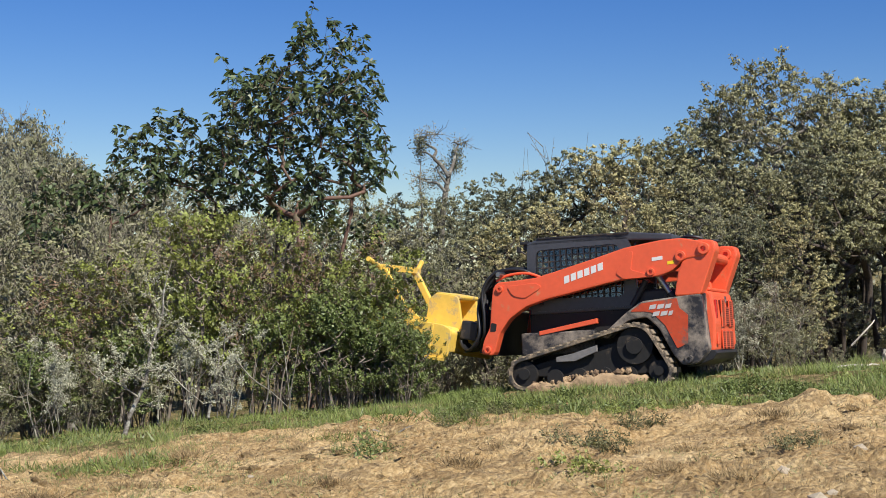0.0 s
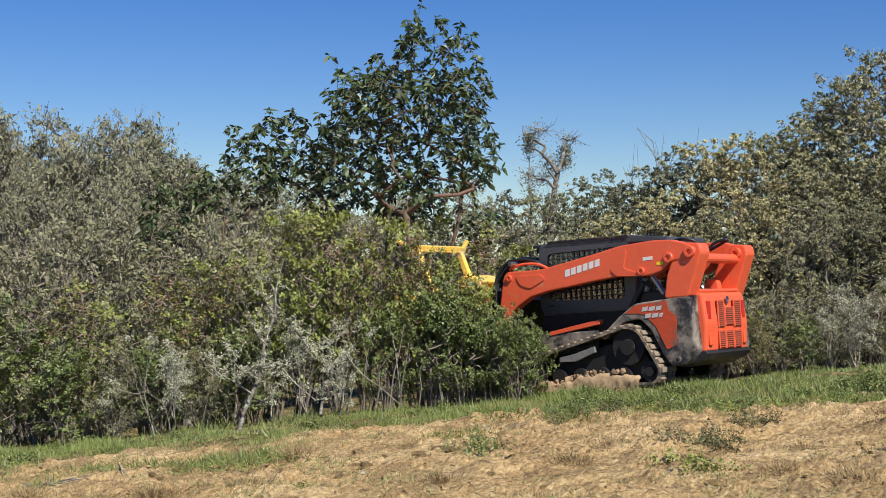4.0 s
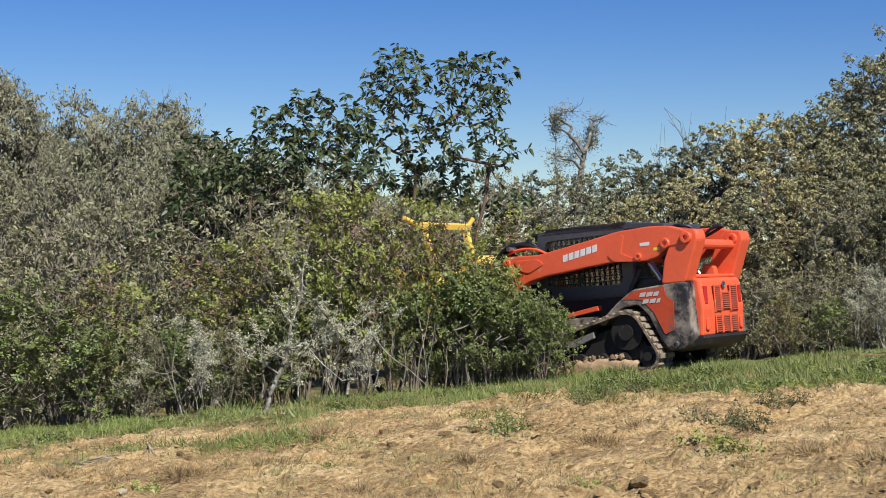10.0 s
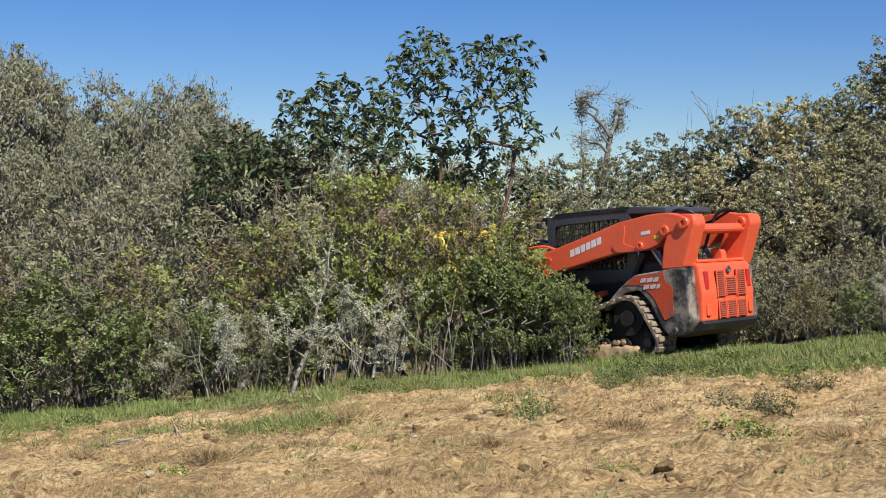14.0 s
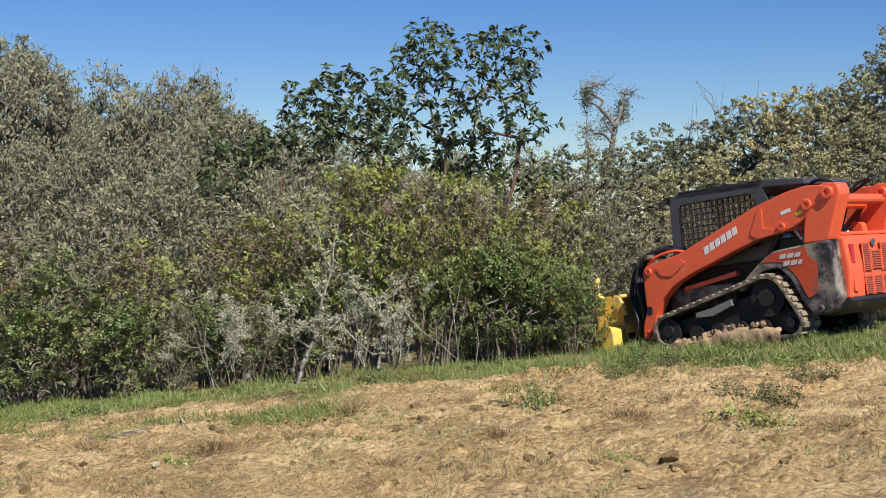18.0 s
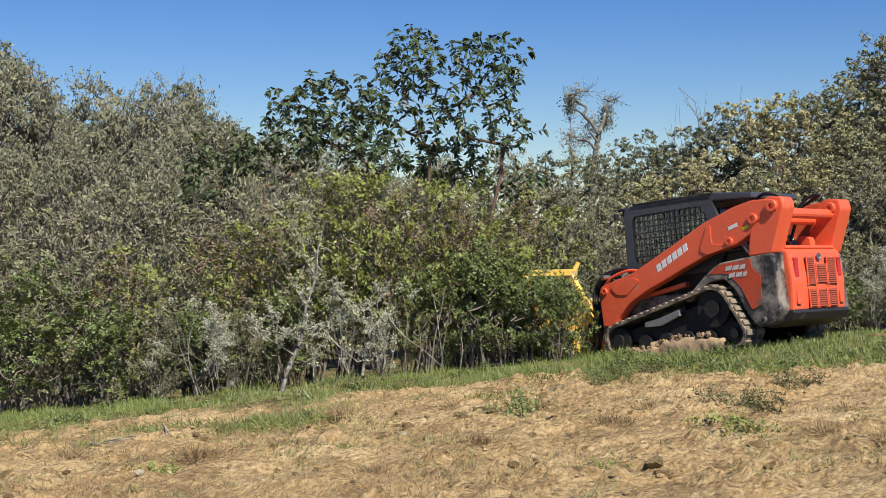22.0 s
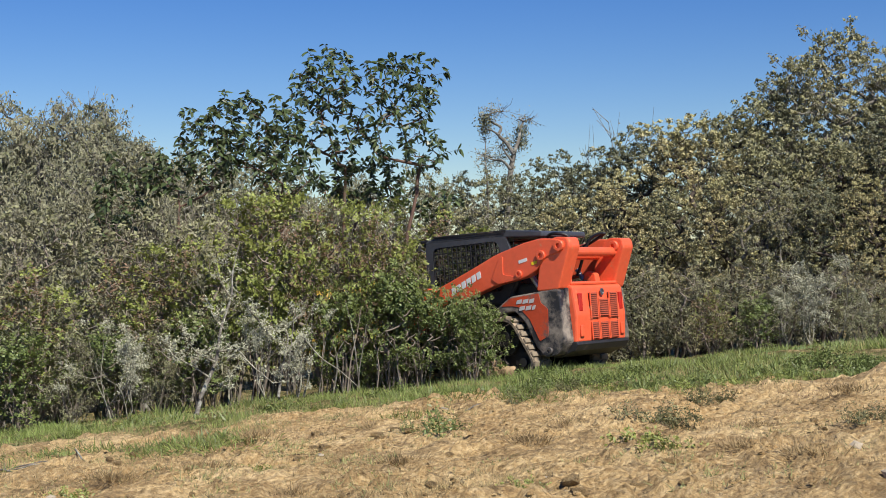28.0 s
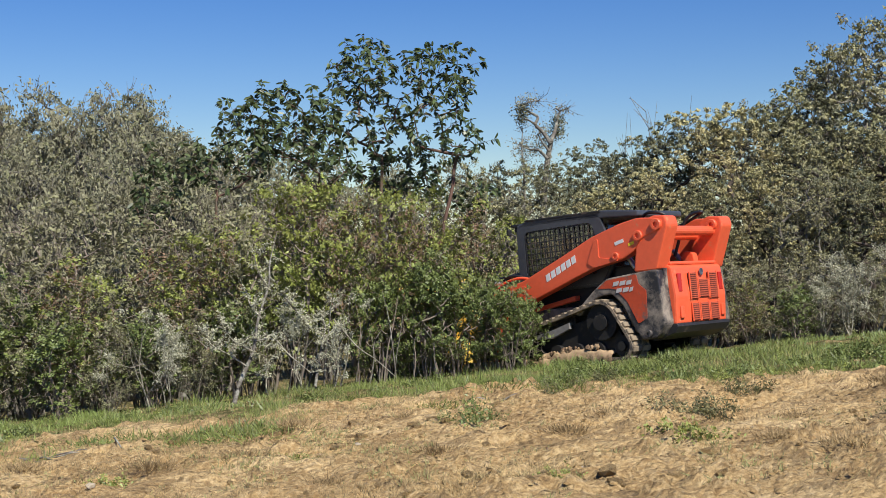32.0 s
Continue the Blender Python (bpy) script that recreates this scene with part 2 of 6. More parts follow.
def ring(p, axis, r, hole, depth, sides=18):
    """A collar: a tube with a hole, its mouth at p along axis."""
    bm = bmesh.new()
    m = Matrix.Translation(Vector(p)) @ Vector(axis).to_track_quat("Z", "Y").to_matrix().to_4x4()
    loops = []
    for rad, z in ((r, 0), (r, depth * 0.8), (r * 0.92, depth), (hole, depth), (hole, depth * 0.3)):
        loops.append([bm.verts.new(m @ Vector((rad * math.cos(k * 2 * math.pi / sides), rad * math.sin(k * 2 * math.pi / sides), z))) for k in range(sides)])
    for u, v in zip(loops, loops[1:]):
        for k in range(sides):
            bm.faces.new((u[k], u[(k + 1) % sides], v[(k + 1) % sides], v[k]))
    bm.faces.new(loops[-1])
    return bm

def tube(points, radii, sides=6):
    """Arrays of a bent, tapering tube."""
    pts = np.asarray(points, float)
    n = len(pts)
    tan = np.gradient(pts, axis=0)
    tan /= np.linalg.norm(tan, axis=1)[:, None] + 1e-9
    ref = np.where(np.abs(tan[:, 2:3]) > 0.9, np.array([[1.0, 0, 0]]), np.array([[0, 0, 1.0]]))
    a = np.cross(tan, ref)
    a /= np.linalg.norm(a, axis=1)[:, None] + 1e-9
    b = np.cross(tan, a)
    ang = np.arange(sides) * 2 * np.pi / sides
    co = pts[:, None] + np.asarray(radii)[:, None, None] * (a[:, None] * np.cos(ang)[None, :, None] + b[:, None] * np.sin(ang)[None, :, None])
    i, k = np.meshgrid(np.arange(n - 1), np.arange(sides), indexing="ij")
    q = np.stack([i * sides + k, i * sides + (k + 1) % sides, (i + 1) * sides + (k + 1) % sides, (i + 1) * sides + k], -1).reshape(-1, 4)
    return co.reshape(-1, 3), q

def tubes(name, paths, mat):
    co, qs, n = [], [], 0
    for pts, rad, sides in paths:
        c, q = tube(pts, rad, sides)
        co.append(c), qs.append(q + n)
        n += len(c)
    me = quick_mesh(name, np.concatenate(co), np.concatenate(qs), mat)
    me.polygons.foreach_set("use_smooth", np.ones(len(me.polygons), bool))
    return me

def smooth_line(points, n=16):
    """A soft curve through a few points."""
    p = np.asarray(points, float)
    p = np.vstack([2 * p[0] - p[1], p, 2 * p[-1] - p[-2]])
    out = []
    for i in range(1, len(p) - 2):
        for t in np.linspace(0, 1, n, endpoint=i == len(p) - 3):
            out.append(0.5 * (2 * p[i] + (p[i + 1] - p[i - 1]) * t + (2 * p[i - 1] - 5 * p[i] + 4 * p[i + 1] - p[i + 2]) * t * t + (3 * p[i] - p[i - 1] - 3 * p[i + 1] + p[i + 2]) * t ** 3))
    return np.array(out)

def hose(name, points, r, parent, mat=None):
    line = smooth_line(points, 8)
    return part(name, tubes(name, [(line, np.full(len(line), r), 8)], mat or hose_rubber), None, parent)


# ---- ground ----
def lie(x, y):
    """The height of the ground."""
    x, y = np.asarray(x, float), np.asarray(y, float)
    z = 0.095 * 14 * np.tanh(x / 14) - 0.016 * np.minimum(y, 26)
    z = z - 0.9 * (1 / (1 + np.exp(-np.clip(y - 22.5, -60, 60) / 1.1)))
    return z

def noise2(x, y, seed=0):
    """Smooth value noise on the plane, from -1 to 1."""
    xi, yi = np.floor(x).astype(np.int64), np.floor(y).astype(np.int64)
    fx, fy = x - xi, y - yi
    fx, fy = fx * fx * (3 - 2 * fx), fy * fy * (3 - 2 * fy)
    def h(a, b):
        k = (a * 374761393 + b * 668265263 + seed * 974634541) & 0xFFFFFFFF
        k = ((k ^ (k >> 13)) * 1274126177) & 0xFFFFFFFF
        return ((k ^ (k >> 16)) & 0xFFFF) / 32767.5 - 1
    return (h(xi, yi) * (1 - fx) + h(xi + 1, yi) * fx) * (1 - fy) + (h(xi, yi + 1) * (1 - fx) + h(xi + 1, yi + 1) * fx) * fy

def fbm(x, y, scale, octaves=4, seed=0):
    total, amp = 0, 1.0
    for k in range(octaves):
        total = total + amp * noise2(x * scale * 2 ** k + 17.3 * k, y * scale * 2 ** k - 9.1 * k, seed + k)
        amp *= 0.5
    return total

def grassy(x, y):
    """How much grass grows at a place: 0 bare clay, 1 thick grass. The clay ends in a ragged edge before the thicket."""
    x, y = np.asarray(x, float), np.asarray(y, float)
    edge = np.interp(x, [-9, -5, -3, -1, 1, 3, 5, 8], [15.9, 16.0, 16.2, 16.6, 16.4, 15.3, 14.4, 13.6])
    g = (y - edge) / 0.5 + 1.7 * fbm(x, y * 1.7, 0.9, 3, 5)
    patch = np.exp(-(((x + 1.9) / 1.3) ** 2 + ((y - 14.9) / 0.7) ** 2)) * 1.9 + np.exp(-(((x + 4.6) / 1.6) ** 2 + ((y - 14.2) / 0.4) ** 2)) * 0.9
    g = np.clip(g, -2.5, 2.5) + patch * 1.6
    return 1 / (1 + np.exp(-2.2 * g))

def bumps(x, y):
    g = grassy(x, y)
    lump = fbm(x, y * 1.6, 1.1, 3, 11) * 0.045 + np.abs(fbm(x, y * 1.4, 3.0, 4, 23)) * 0.055 - np.abs(fbm(x, y, 2.1, 2, 31)) * 0.045
    clods = np.maximum(fbm(x, y * 1.2, 5.5, 3, 91) - 0.2, 0) * 0.10 * (fbm(x, y, 0.8, 2, 13) > -0.25)
    lump = lump + np.abs(fbm(x, y * 1.3, 8.0, 2, 57)) * 0.024
    return (lump + clods) * (1.0 - 0.6 * g) + 0.03 * fbm(x, y, 0.35, 2, 3)

def surface(x, y):
    return lie(x, y) + bumps(np.asarray(x, float), np.asarray(y, float))

def make_ground():
    gx = np.concatenate([-np.geomspace(4000, 14, 30), np.arange(-13.5, -8, 0.25), np.arange(-8, 9.5, 0.08), np.arange(9.5, 14, 0.25), np.geomspace(14.5, 4000, 30)])
    gy = np.concatenate([-np.geomspace(4000, 2, 24), np.arange(-1.5, 7, 0.5), np.arange(7, 9, 0.15), np.arange(9, 18.5, 0.06), np.arange(18.5, 20.5, 0.2), np.arange(20.5, 40, 0.5), np.geomspace(41, 4000, 30)])
    X, Y = np.meshgrid(gx, gy)
    Z = surface(X, Y)
    # loose clay heap beside the wheel marks
    Z = Z + 0.20 * np.exp(-(((X - 5.25) / 0.38) ** 2 + ((Y - 13.7) / 0.30) ** 2)) * (1 + 0.35 * fbm(X, Y, 5.0, 3, 77))
    n, m = X.shape
    i, k = np.meshgrid(np.arange(n - 1), np.arange(m - 1), indexing="ij")
    q = np.stack([i * m + k, i * m + k + 1, (i + 1) * m + k + 1, (i + 1) * m + k], -1).reshape(-1, 4)
    me = quick_mesh("ground", np.stack([X, Y, Z], -1).reshape(-1, 3), q, ground_mat)
    cover = me.attributes.new("cover", "FLOAT", "POINT")
    cover.data.foreach_set("value", grassy(X, Y).ravel().astype(np.float32))
    me.polygons.foreach_set("use_smooth", np.ones(len(me.polygons), bool))
    return tagged(new("ground", me), "bare tan clay bank with patches of spring grass", "ground", kind="structure")

def clay_ground():
    m = bpy.data.materials.new("clay_and_turf")
    m.use_nodes = True
    n, link = m.node_tree.nodes, m.node_tree.links.new
    b = n["Principled BSDF"]
    b.inputs["Roughness"].default_value = 0.95
    b.inputs["Specular IOR Level"].default_value = 0.15
    co = n.new("ShaderNodeTexCoord").outputs["Object"]
    def tex(scale, detail=6, rough=0.6):
        t = n.new("ShaderNodeTexNoise")
        t.inputs["Scale"].default_value, t.inputs["Detail"].default_value, t.inputs["Roughness"].default_value = scale, detail, rough
        link(co, t.inputs["Vector"])
        return t.outputs["Fac"]
    def ramp(fac, stops):
        r = n.new("ShaderNodeValToRGB")
        while len(r.color_ramp.elements) < len(stops):
            r.color_ramp.elements.new(0.5)
        for e, (at, c) in zip(r.color_ramp.elements, stops):
            e.position, e.color = at, (*c, 1)
        link(fac, r.inputs[0])
        return r.outputs[0]
    def mix(fac, a, c):
        x = n.new("ShaderNodeMix")
        x.data_type = "RGBA"
        link(fac, x.inputs["Factor"]), link(a, x.inputs["A"]), link(c, x.inputs["B"])
        return x.outputs["Result"]
    bare = ramp(tex(1.1), [(0.32, (0.40, 0.252, 0.108)), (0.5, (0.575, 0.395, 0.182)), (0.66, (0.755, 0.565, 0.300))])
    grit = ramp(tex(20, 8, 0.7), [(0.38, (0.27, 0.160, 0.068)), (0.50, (0.590, 0.408, 0.188)), (0.60, (0.82, 0.630, 0.350))])
    half = n.new("ShaderNodeValue")
    half.outputs[0].default_value = 0.5
    soil = mix(half.outputs[0], bare, grit)
    litter = n.new("ShaderNodeMapRange")
    litter.inputs["From Min"].default_value, litter.inputs["From Max"].default_value = 0.51, 0.57
    litter.inputs["To Max"].default_value = 0.62
    link(tex(1.7, 10, 0.78), litter.inputs["Value"])
    soil = mix(litter.outputs[0], soil, ramp(tex(30, 6, 0.7), [(0.35, (0.125, 0.076, 0.038)), (0.52, (0.265, 0.175, 0.082)), (0.68, (0.43, 0.310, 0.155))]))
    turf = ramp(tex(5, 9, 0.8), [(0.36, (0.070, 0.070, 0.026)), (0.50, (0.150, 0.130, 0.050)), (0.60, (0.42, 0.305, 0.150))])
    cover = n.new("ShaderNodeAttribute")
    cover.attribute_name = "cover"
    rough_edge = n.new("ShaderNodeMath")
    rough_edge.operation = "MULTIPLY_ADD"
    link(tex(9, 8, 0.7), rough_edge.inputs[0])
    rough_edge.inputs[1].default_value = 0.9
    link(cover.outputs["Fac"], rough_edge.inputs[2])
    sharp = n.new("ShaderNodeMapRange")
    sharp.inputs["From Min"].default_value, sharp.inputs["From Max"].default_value = 0.75, 1.2
    link(rough_edge.outputs[0], sharp.inputs["Value"])
    link(mix(sharp.outputs[0], soil, turf), b.inputs["Base Color"])
    lift = n.new("ShaderNodeBump")
    lift.inputs["Strength"].default_value, lift.inputs["Distance"].default_value = 1.0, 0.07
    crumbs = n.new("ShaderNodeTexVoronoi")
    crumbs.inputs["Scale"].default_value = 17.0
    link(co, crumbs.inputs["Vector"])
    heap = n.new("ShaderNodeMath")
    heap.operation = "MULTIPLY_ADD"
    heap.inputs[1].default_value = -0.55
    link(crumbs.outputs["Distance"], heap.inputs[0]), link(tex(22, 8, 0.7), heap.inputs[2])
    link(heap.outputs[0], lift.inputs["Height"]), link(lift.outputs[0], b.inputs["Normal"])
    return m

ground_mat = clay_ground()
ground = make_ground()


# ---- plants ----
SUNWARD = np.array([math.sin(su) * math.cos(sv), math.cos(su) * math.cos(sv), math.sin(sv)])

def leaf_mesh(name, at, way, length, width, mat, rng, fold=0.25, droop=0.0, light=0.75, face=None, oval=False, flake=False):
    """Leaves as folded blades that turn their faces to the light: at, way are (n, 3) arrays, length and width (n,)."""
    n = len(at)
    way = way / (np.linalg.norm(way, axis=1)[:, None] + 1e-9)
    face = SUNWARD * light + rng.normal(size=(n, 3)) * 0.55 if face is None else face + rng.normal(size=(n, 3)) * 0.3
    face /= np.linalg.norm(face, axis=1)[:, None]
    way = way - face * (way * face).sum(1)[:, None] * min(light, 1.0)
    way /= np.linalg.norm(way, axis=1)[:, None] + 1e-9
    side = np.cross(way, face)
    side /= np.linalg.norm(side, axis=1)[:, None] + 1e-9
    up = np.cross(side, way)
    L, W = length[:, None], width[:, None]
    base = at
    tip = at + way * L - np.array([0, 0, 1.0]) * (droop * L)
    mid = at + way * L * 0.5
    if flake:
        v = np.stack([base - side * W * 0.5, base + side * W * 0.5, tip], 1).reshape(-1, 3)
        return quick_mesh(name, v, np.arange(n * 3).reshape(-1, 3), mat)
    if oval:
        low, high = at + way * L * 0.28 + up * W * fold, at + way * L * 0.72 + up * W * fold - np.array([0, 0, 0.4]) * (droop * L)
        v = np.stack([base, low + side * W * 0.5, high + side * W * 0.42, tip, high - side * W * 0.42, low - side * W * 0.5], 1).reshape(-1, 3)
        q = np.arange(n)[:, None] * 6 + np.array([[0, 1, 2, 3, 4, 5]])
        return quick_mesh(name, v, q, mat)
    v = np.stack([base, mid + side * W * 0.5 + up * W * fold, tip, mid - side * W * 0.5 + up * W * fold], 1).reshape(-1, 3)
    k = np.arange(n)[:, None] * 4
    q = k + np.array([[0, 1, 2, 3]])
    return quick_mesh(name, v, q, mat)

def rotate(v, axis, angle):
    axis = axis / (np.linalg.norm(axis) + 1e-9)
    return v * math.cos(angle) + np.cross(axis, v) * math.sin(angle) + axis * np.dot(axis, v) * (1 - math.cos(angle))

def grow(rng, p, d, length, radius, depth, style, paths, tips):
    """Adds a limb and what branches from it. style: bend, spread, kids, shrink, lift."""
    n = 4 if depth >= 2 else 2 if depth == 1 else 1
    pts, rad = [p], [radius]
    d = d / np.linalg.norm(d)
    for i in range(n):
        d = d + rng.normal(size=3) * style["bend"] + np.array([0, 0, style["lift"]])
        d = d / np.linalg.norm(d)
        pts.append(pts[-1] + d * length / n)
        rad.append(radius * (1 - 0.42 * (i + 1) / n))
    paths.append((pts, rad, 6 if depth >= 3 else 4 if depth == 2 else 3))
    if depth == 0:
        tips.append((pts[-1], d, length))
        if style.get("side_tips"):
            tips.append(((pts[0] * 2 + pts[1]) / 3, d, length)), tips.append(((pts[0] + pts[1] * 2) / 3, d, length))
        return
    kids = style["kids"] + (1 if rng.random() < 0.4 else 0)
    for j in range(kids):
        s = 1.0 if j == 0 else rng.uniform(style.get("low", 0.35), 1.0)
        k = min(int(s * n), n - 1)
        at = pts[k] + (pts[k + 1] - pts[k]) * (s * n - k if s < 1 else 1)
        axis = np.cross(d, rng.normal(size=3))
        turn = rng.uniform(0.5, 1.2) * style["spread"] * (style.get("lead", 0.45) if j == 0 else 1)
        grow(rng, np.array(at), rotate(d, axis, turn), length * style["shrink"] * rng.uniform(0.75, 1.15), rad[k] * 0.68, depth - 1, style, paths, tips)

STYLES = {
    "madrone": dict(bend=0.11, spread=0.66, kids=2, shrink=0.76, lift=0.10, low=0.55, lead=0.75, side_tips=False),
    "oak": dict(bend=0.20, spread=0.85, kids=3, shrink=0.70, lift=0.06, low=0.25, side_tips=True),
    "bare": dict(bend=0.24, spread=0.75, kids=3, shrink=0.70, lift=0.07, low=0.3, side_tips=True),
    "bush": dict(bend=0.18, spread=0.75, kids=3, shrink=0.68, lift=0.04, low=0.2, side_tips=False),
}

def clumped(tips, scale, gap):
    """Drops the twigs that fall into the gaps of a plant, so that it breaks up into sprays."""
    p = np.array([t[0] for t in tips])
    keep = noise2(p[:, 0] * scale + p[:, 2] * scale * 0.7, p[:, 1] * scale - p[:, 2] * scale * 1.3, 5) > gap
    return [t for t, k in zip(tips, keep) if k] or tips

def cloud_leaves(rng, tips, per, scatter, size, droop=0.0, light=0.55):
    """Leaves in flat sprays, one round each twig's end, each spray turned its own way."""
    p = np.array([t[0] for t in tips])
    d = np.array([t[1] for t in tips])
    face = SUNWARD * light + np.array([0, 0, 0.25]) + rng.normal(size=p.shape) * 0.65
    face /= np.linalg.norm(face, axis=1)[:, None]
    n = len(p) * per
    p, d, face = np.repeat(p, per, 0), np.repeat(d, per, 0), np.repeat(face, per, 0)
    off = rng.normal(size=(n, 3)) * scatter * np.array([1.0, 1.0, 0.75])
    off -= face * (off * face).sum(1)[:, None] * 0.65
    way = rng.normal(size=(n, 3)) + d * 0.4 + off / scatter * 0.5 + np.array([0, 0, -droop])
    return p + off, way, size * rng.uniform(0.6, 1.4, n), face

def sprays(rng, tips, per, length, size):
    """Leafy shoots: leaves in two ranks along a short twig at each tip, the shoots facing up and out of the plant."""
    p = np.array([t[0] for t in tips])
    d = np.array([t[1] for t in tips])
    out = p * np.array([1.0, 1.0, 0]) / (np.linalg.norm(p[:, :2], axis=1)[:, None] + 0.15)
    axis = d * 0.7 + out * 0.35 + rng.normal(size=p.shape) * 0.45
    axis /= np.linalg.norm(axis, axis=1)[:, None]
    face = out * 0.55 + np.array([0, 0, 0.75]) + rng.normal(size=p.shape) * 0.30
    face -= axis * (face * axis).sum(1)[:, None]
    face /= np.linalg.norm(face, axis=1)[:, None] + 1e-9
    long = length * rng.uniform(0.6, 1.3, len(p))
    n = len(p) * per
    p, axis, face, long = np.repeat(p, per, 0), np.repeat(axis, per, 0), np.repeat(face, per, 0), np.repeat(long, per)
    s = rng.uniform(-0.45, 0.55, n)
    rank = rng.choice([-1.0, 1.0], n)[:, None]
    at = p + axis * (s * long)[:, None] + rng.normal(size=(n, 3)) * 0.012
    way = axis * 0.55 + np.cross(axis, face) * rank + rng.normal(size=(n, 3)) * 0.35
    return at, way, size * rng.uniform(0.6, 1.3, n) * (1.15 - 0.5 * np.maximum(s, 0)), face

def puffs(rng, tips, per, radius, size):
    """Rounded clumps: leaves over the upper shell of a little cushion at each tip, facing outwards."""
    p = np.array([t[0] for t in tips])
    n = len(p) * per
    big = np.repeat(radius * rng.uniform(0.55, 1.35, len(p)), per)[:, None]
    p = np.repeat(p, per, 0)
    v = rng.normal(size=(n, 3))
    v /= np.linalg.norm(v, axis=1)[:, None]
    v[:, 2] = v[:, 2] * 0.8 + 0.15
    at = p + v * big * np.array([1.0, 1.0, 0.7]) * rng.uniform(0.55, 1.0, n)[:, None]
    return at, rng.normal(size=(n, 3)), size * rng.uniform(0.6, 1.4, n), v + SUNWARD * 0.25

def strands(rng, tips, per, scatter, size):
    """Lichen hanging in short beards below the twigs."""
    p = np.array([t[0] for t in tips])
    n = len(p) * per
    p = np.repeat(p, per, 0)
    at = p + rng.normal(size=(n, 3)) * scatter
    way = rng.normal(size=(n, 3)) * 0.65 + np.array([0, 0, -1.0])
    face = rng.normal(size=(n, 3)) * np.array([1.0, 1.0, 0.3]) + SUNWARD * 0.5
    return at, way, size * rng.uniform(0.4, 1.5, n), face

def leaves_of(rng, tips, per, scatter, size, how):
    if how == "whorl":
        return rosettes(rng, tips, per, size)
    if how == "spray":
        return sprays(rng, tips, per, scatter, size)
    if how == "puff":
        return puffs(rng, tips, per, scatter, size)
    if how == "beard":
        return strands(rng, tips, per, scatter, size)
    return cloud_leaves(rng, tips, per, scatter, size, 0.6 if how == "hang" else 0.0)

def rosettes(rng, tips, per, size):
    """Whorls of long leaves round the twig ends, half drooping."""
    p = np.array([t[0] for t in tips])
    d = np.array([t[1] for t in tips])
    n = len(p) * per
    p, d = np.repeat(p, per, 0), np.repeat(d, per, 0)
    back = rng.uniform(0, 0.11, n)[:, None]
    out = rng.normal(size=(n, 3))
    out -= d * (out * d).sum(1)[:, None]
    out /= np.linalg.norm(out, axis=1)[:, None]
    at = p - d * back
    way = out + d * rng.uniform(-0.2, 0.8, n)[:, None] + np.array([0, 0, -0.5])
    return at, way, size * rng.uniform(0.65, 1.25, n), None

def stems(rng, count, height, lean, depth, style, radius, ring_r=0.15):
    paths, tips = [], []
    for k in range(count):
        a = rng.uniform(0, 2 * math.pi)
        p = np.array([math.cos(a) * ring_r * rng.random(), math.sin(a) * ring_r * rng.random(), -0.12])
        d = np.array([math.cos(a) * lean, math.sin(a) * lean, 1.0])
        s = STYLES[style]
        total = sum(s["shrink"] ** i for i in range(depth + 1))
        grow(rng, p, d, height * rng.uniform(0.8, 1.05) / total * 1.12, radius, depth, s, paths, tips)
    return paths, tips

def plant(name, seed, wood, height, count=1, lean=0.15, depth=3, style="oak", radius=0.08, crowns=(), ring_r=0.15, label="", category="tree", group="", gaps=(1.5, -0.62), bare=0.0, narrow=1.0):
    """One plant at the origin. crowns: (part name, material, leaves per twig, scatter, size, width ratio, kind of crown, share of twigs)."""
    rng = np.random.default_rng(seed)
    paths, tips = stems(rng, count, height, lean, depth, style, radius, ring_r)
    top = np.percentile([t[0][2] for t in tips], 96)
    k = height / top
    paths = [([np.asarray(p) * k for p in pts], rad, s) for pts, rad, s in paths]
    tips = [(t[0] * k, t[1], t[2]) for t in tips]
    high = np.array([t[0] for t in tips if t[0][2] > 0.5 * height])
    lean_x, lean_y = high[:, 0].mean() / high[:, 2].mean(), high[:, 1].mean() / high[:, 2].mean()
    def upright(p):
        p = np.asarray(p, float)
        return (p - np.array([lean_x, lean_y, 0.0]) * max(p[2], 0.0)) * np.array([narrow, narrow, 1.0])
    paths = [([upright(p) for p in pts], rad, sides) for pts, rad, sides in paths]
    tips = [(upright(t[0]), t[1], t[2]) for t in tips]
    tips = [t for t in tips if bare < t[0][2] < 1.03 * height] or tips
    paths = [q for q in paths if q[0][-1][2] < 1.05 * height]
    root = empty(name)
    part("trunk" if category == "tree" else "stem_clump", tubes("trunk", paths, wood), None, root)
    for cname, mat, per, scatter, size, ratio, how, share in crowns:
        some = [t for t in clumped(tips, gaps[0], gaps[1]) if rng.random() < share] or tips[:1]
        at, way, L, face = leaves_of(rng, some, per, scatter, size, how)
        me = leaf_mesh(cname, at, way, L, L * ratio * rng.uniform(0.8, 1.2, len(L)), mat, rng, droop=0.15 if how == "whorl" else 0.0, light=0.3, face=face, oval=how == "whorl", flake=how in ("hang", "flake", "puff", "beard"))
        tagged(part(cname, me, None, root), kind="stuff")
    return tagged(root, label, category, group)

def from_eye(u, d, v=None):
    """A spot by bearing (degrees to the right of +y) and distance, and the height that stands v degrees above eye level there."""
    x, y = d * math.sin(radians(u)), d * math.cos(radians(u))
    return (x, y) if v is None else (x, y, EYE[2] + d * math.tan(radians(v)))

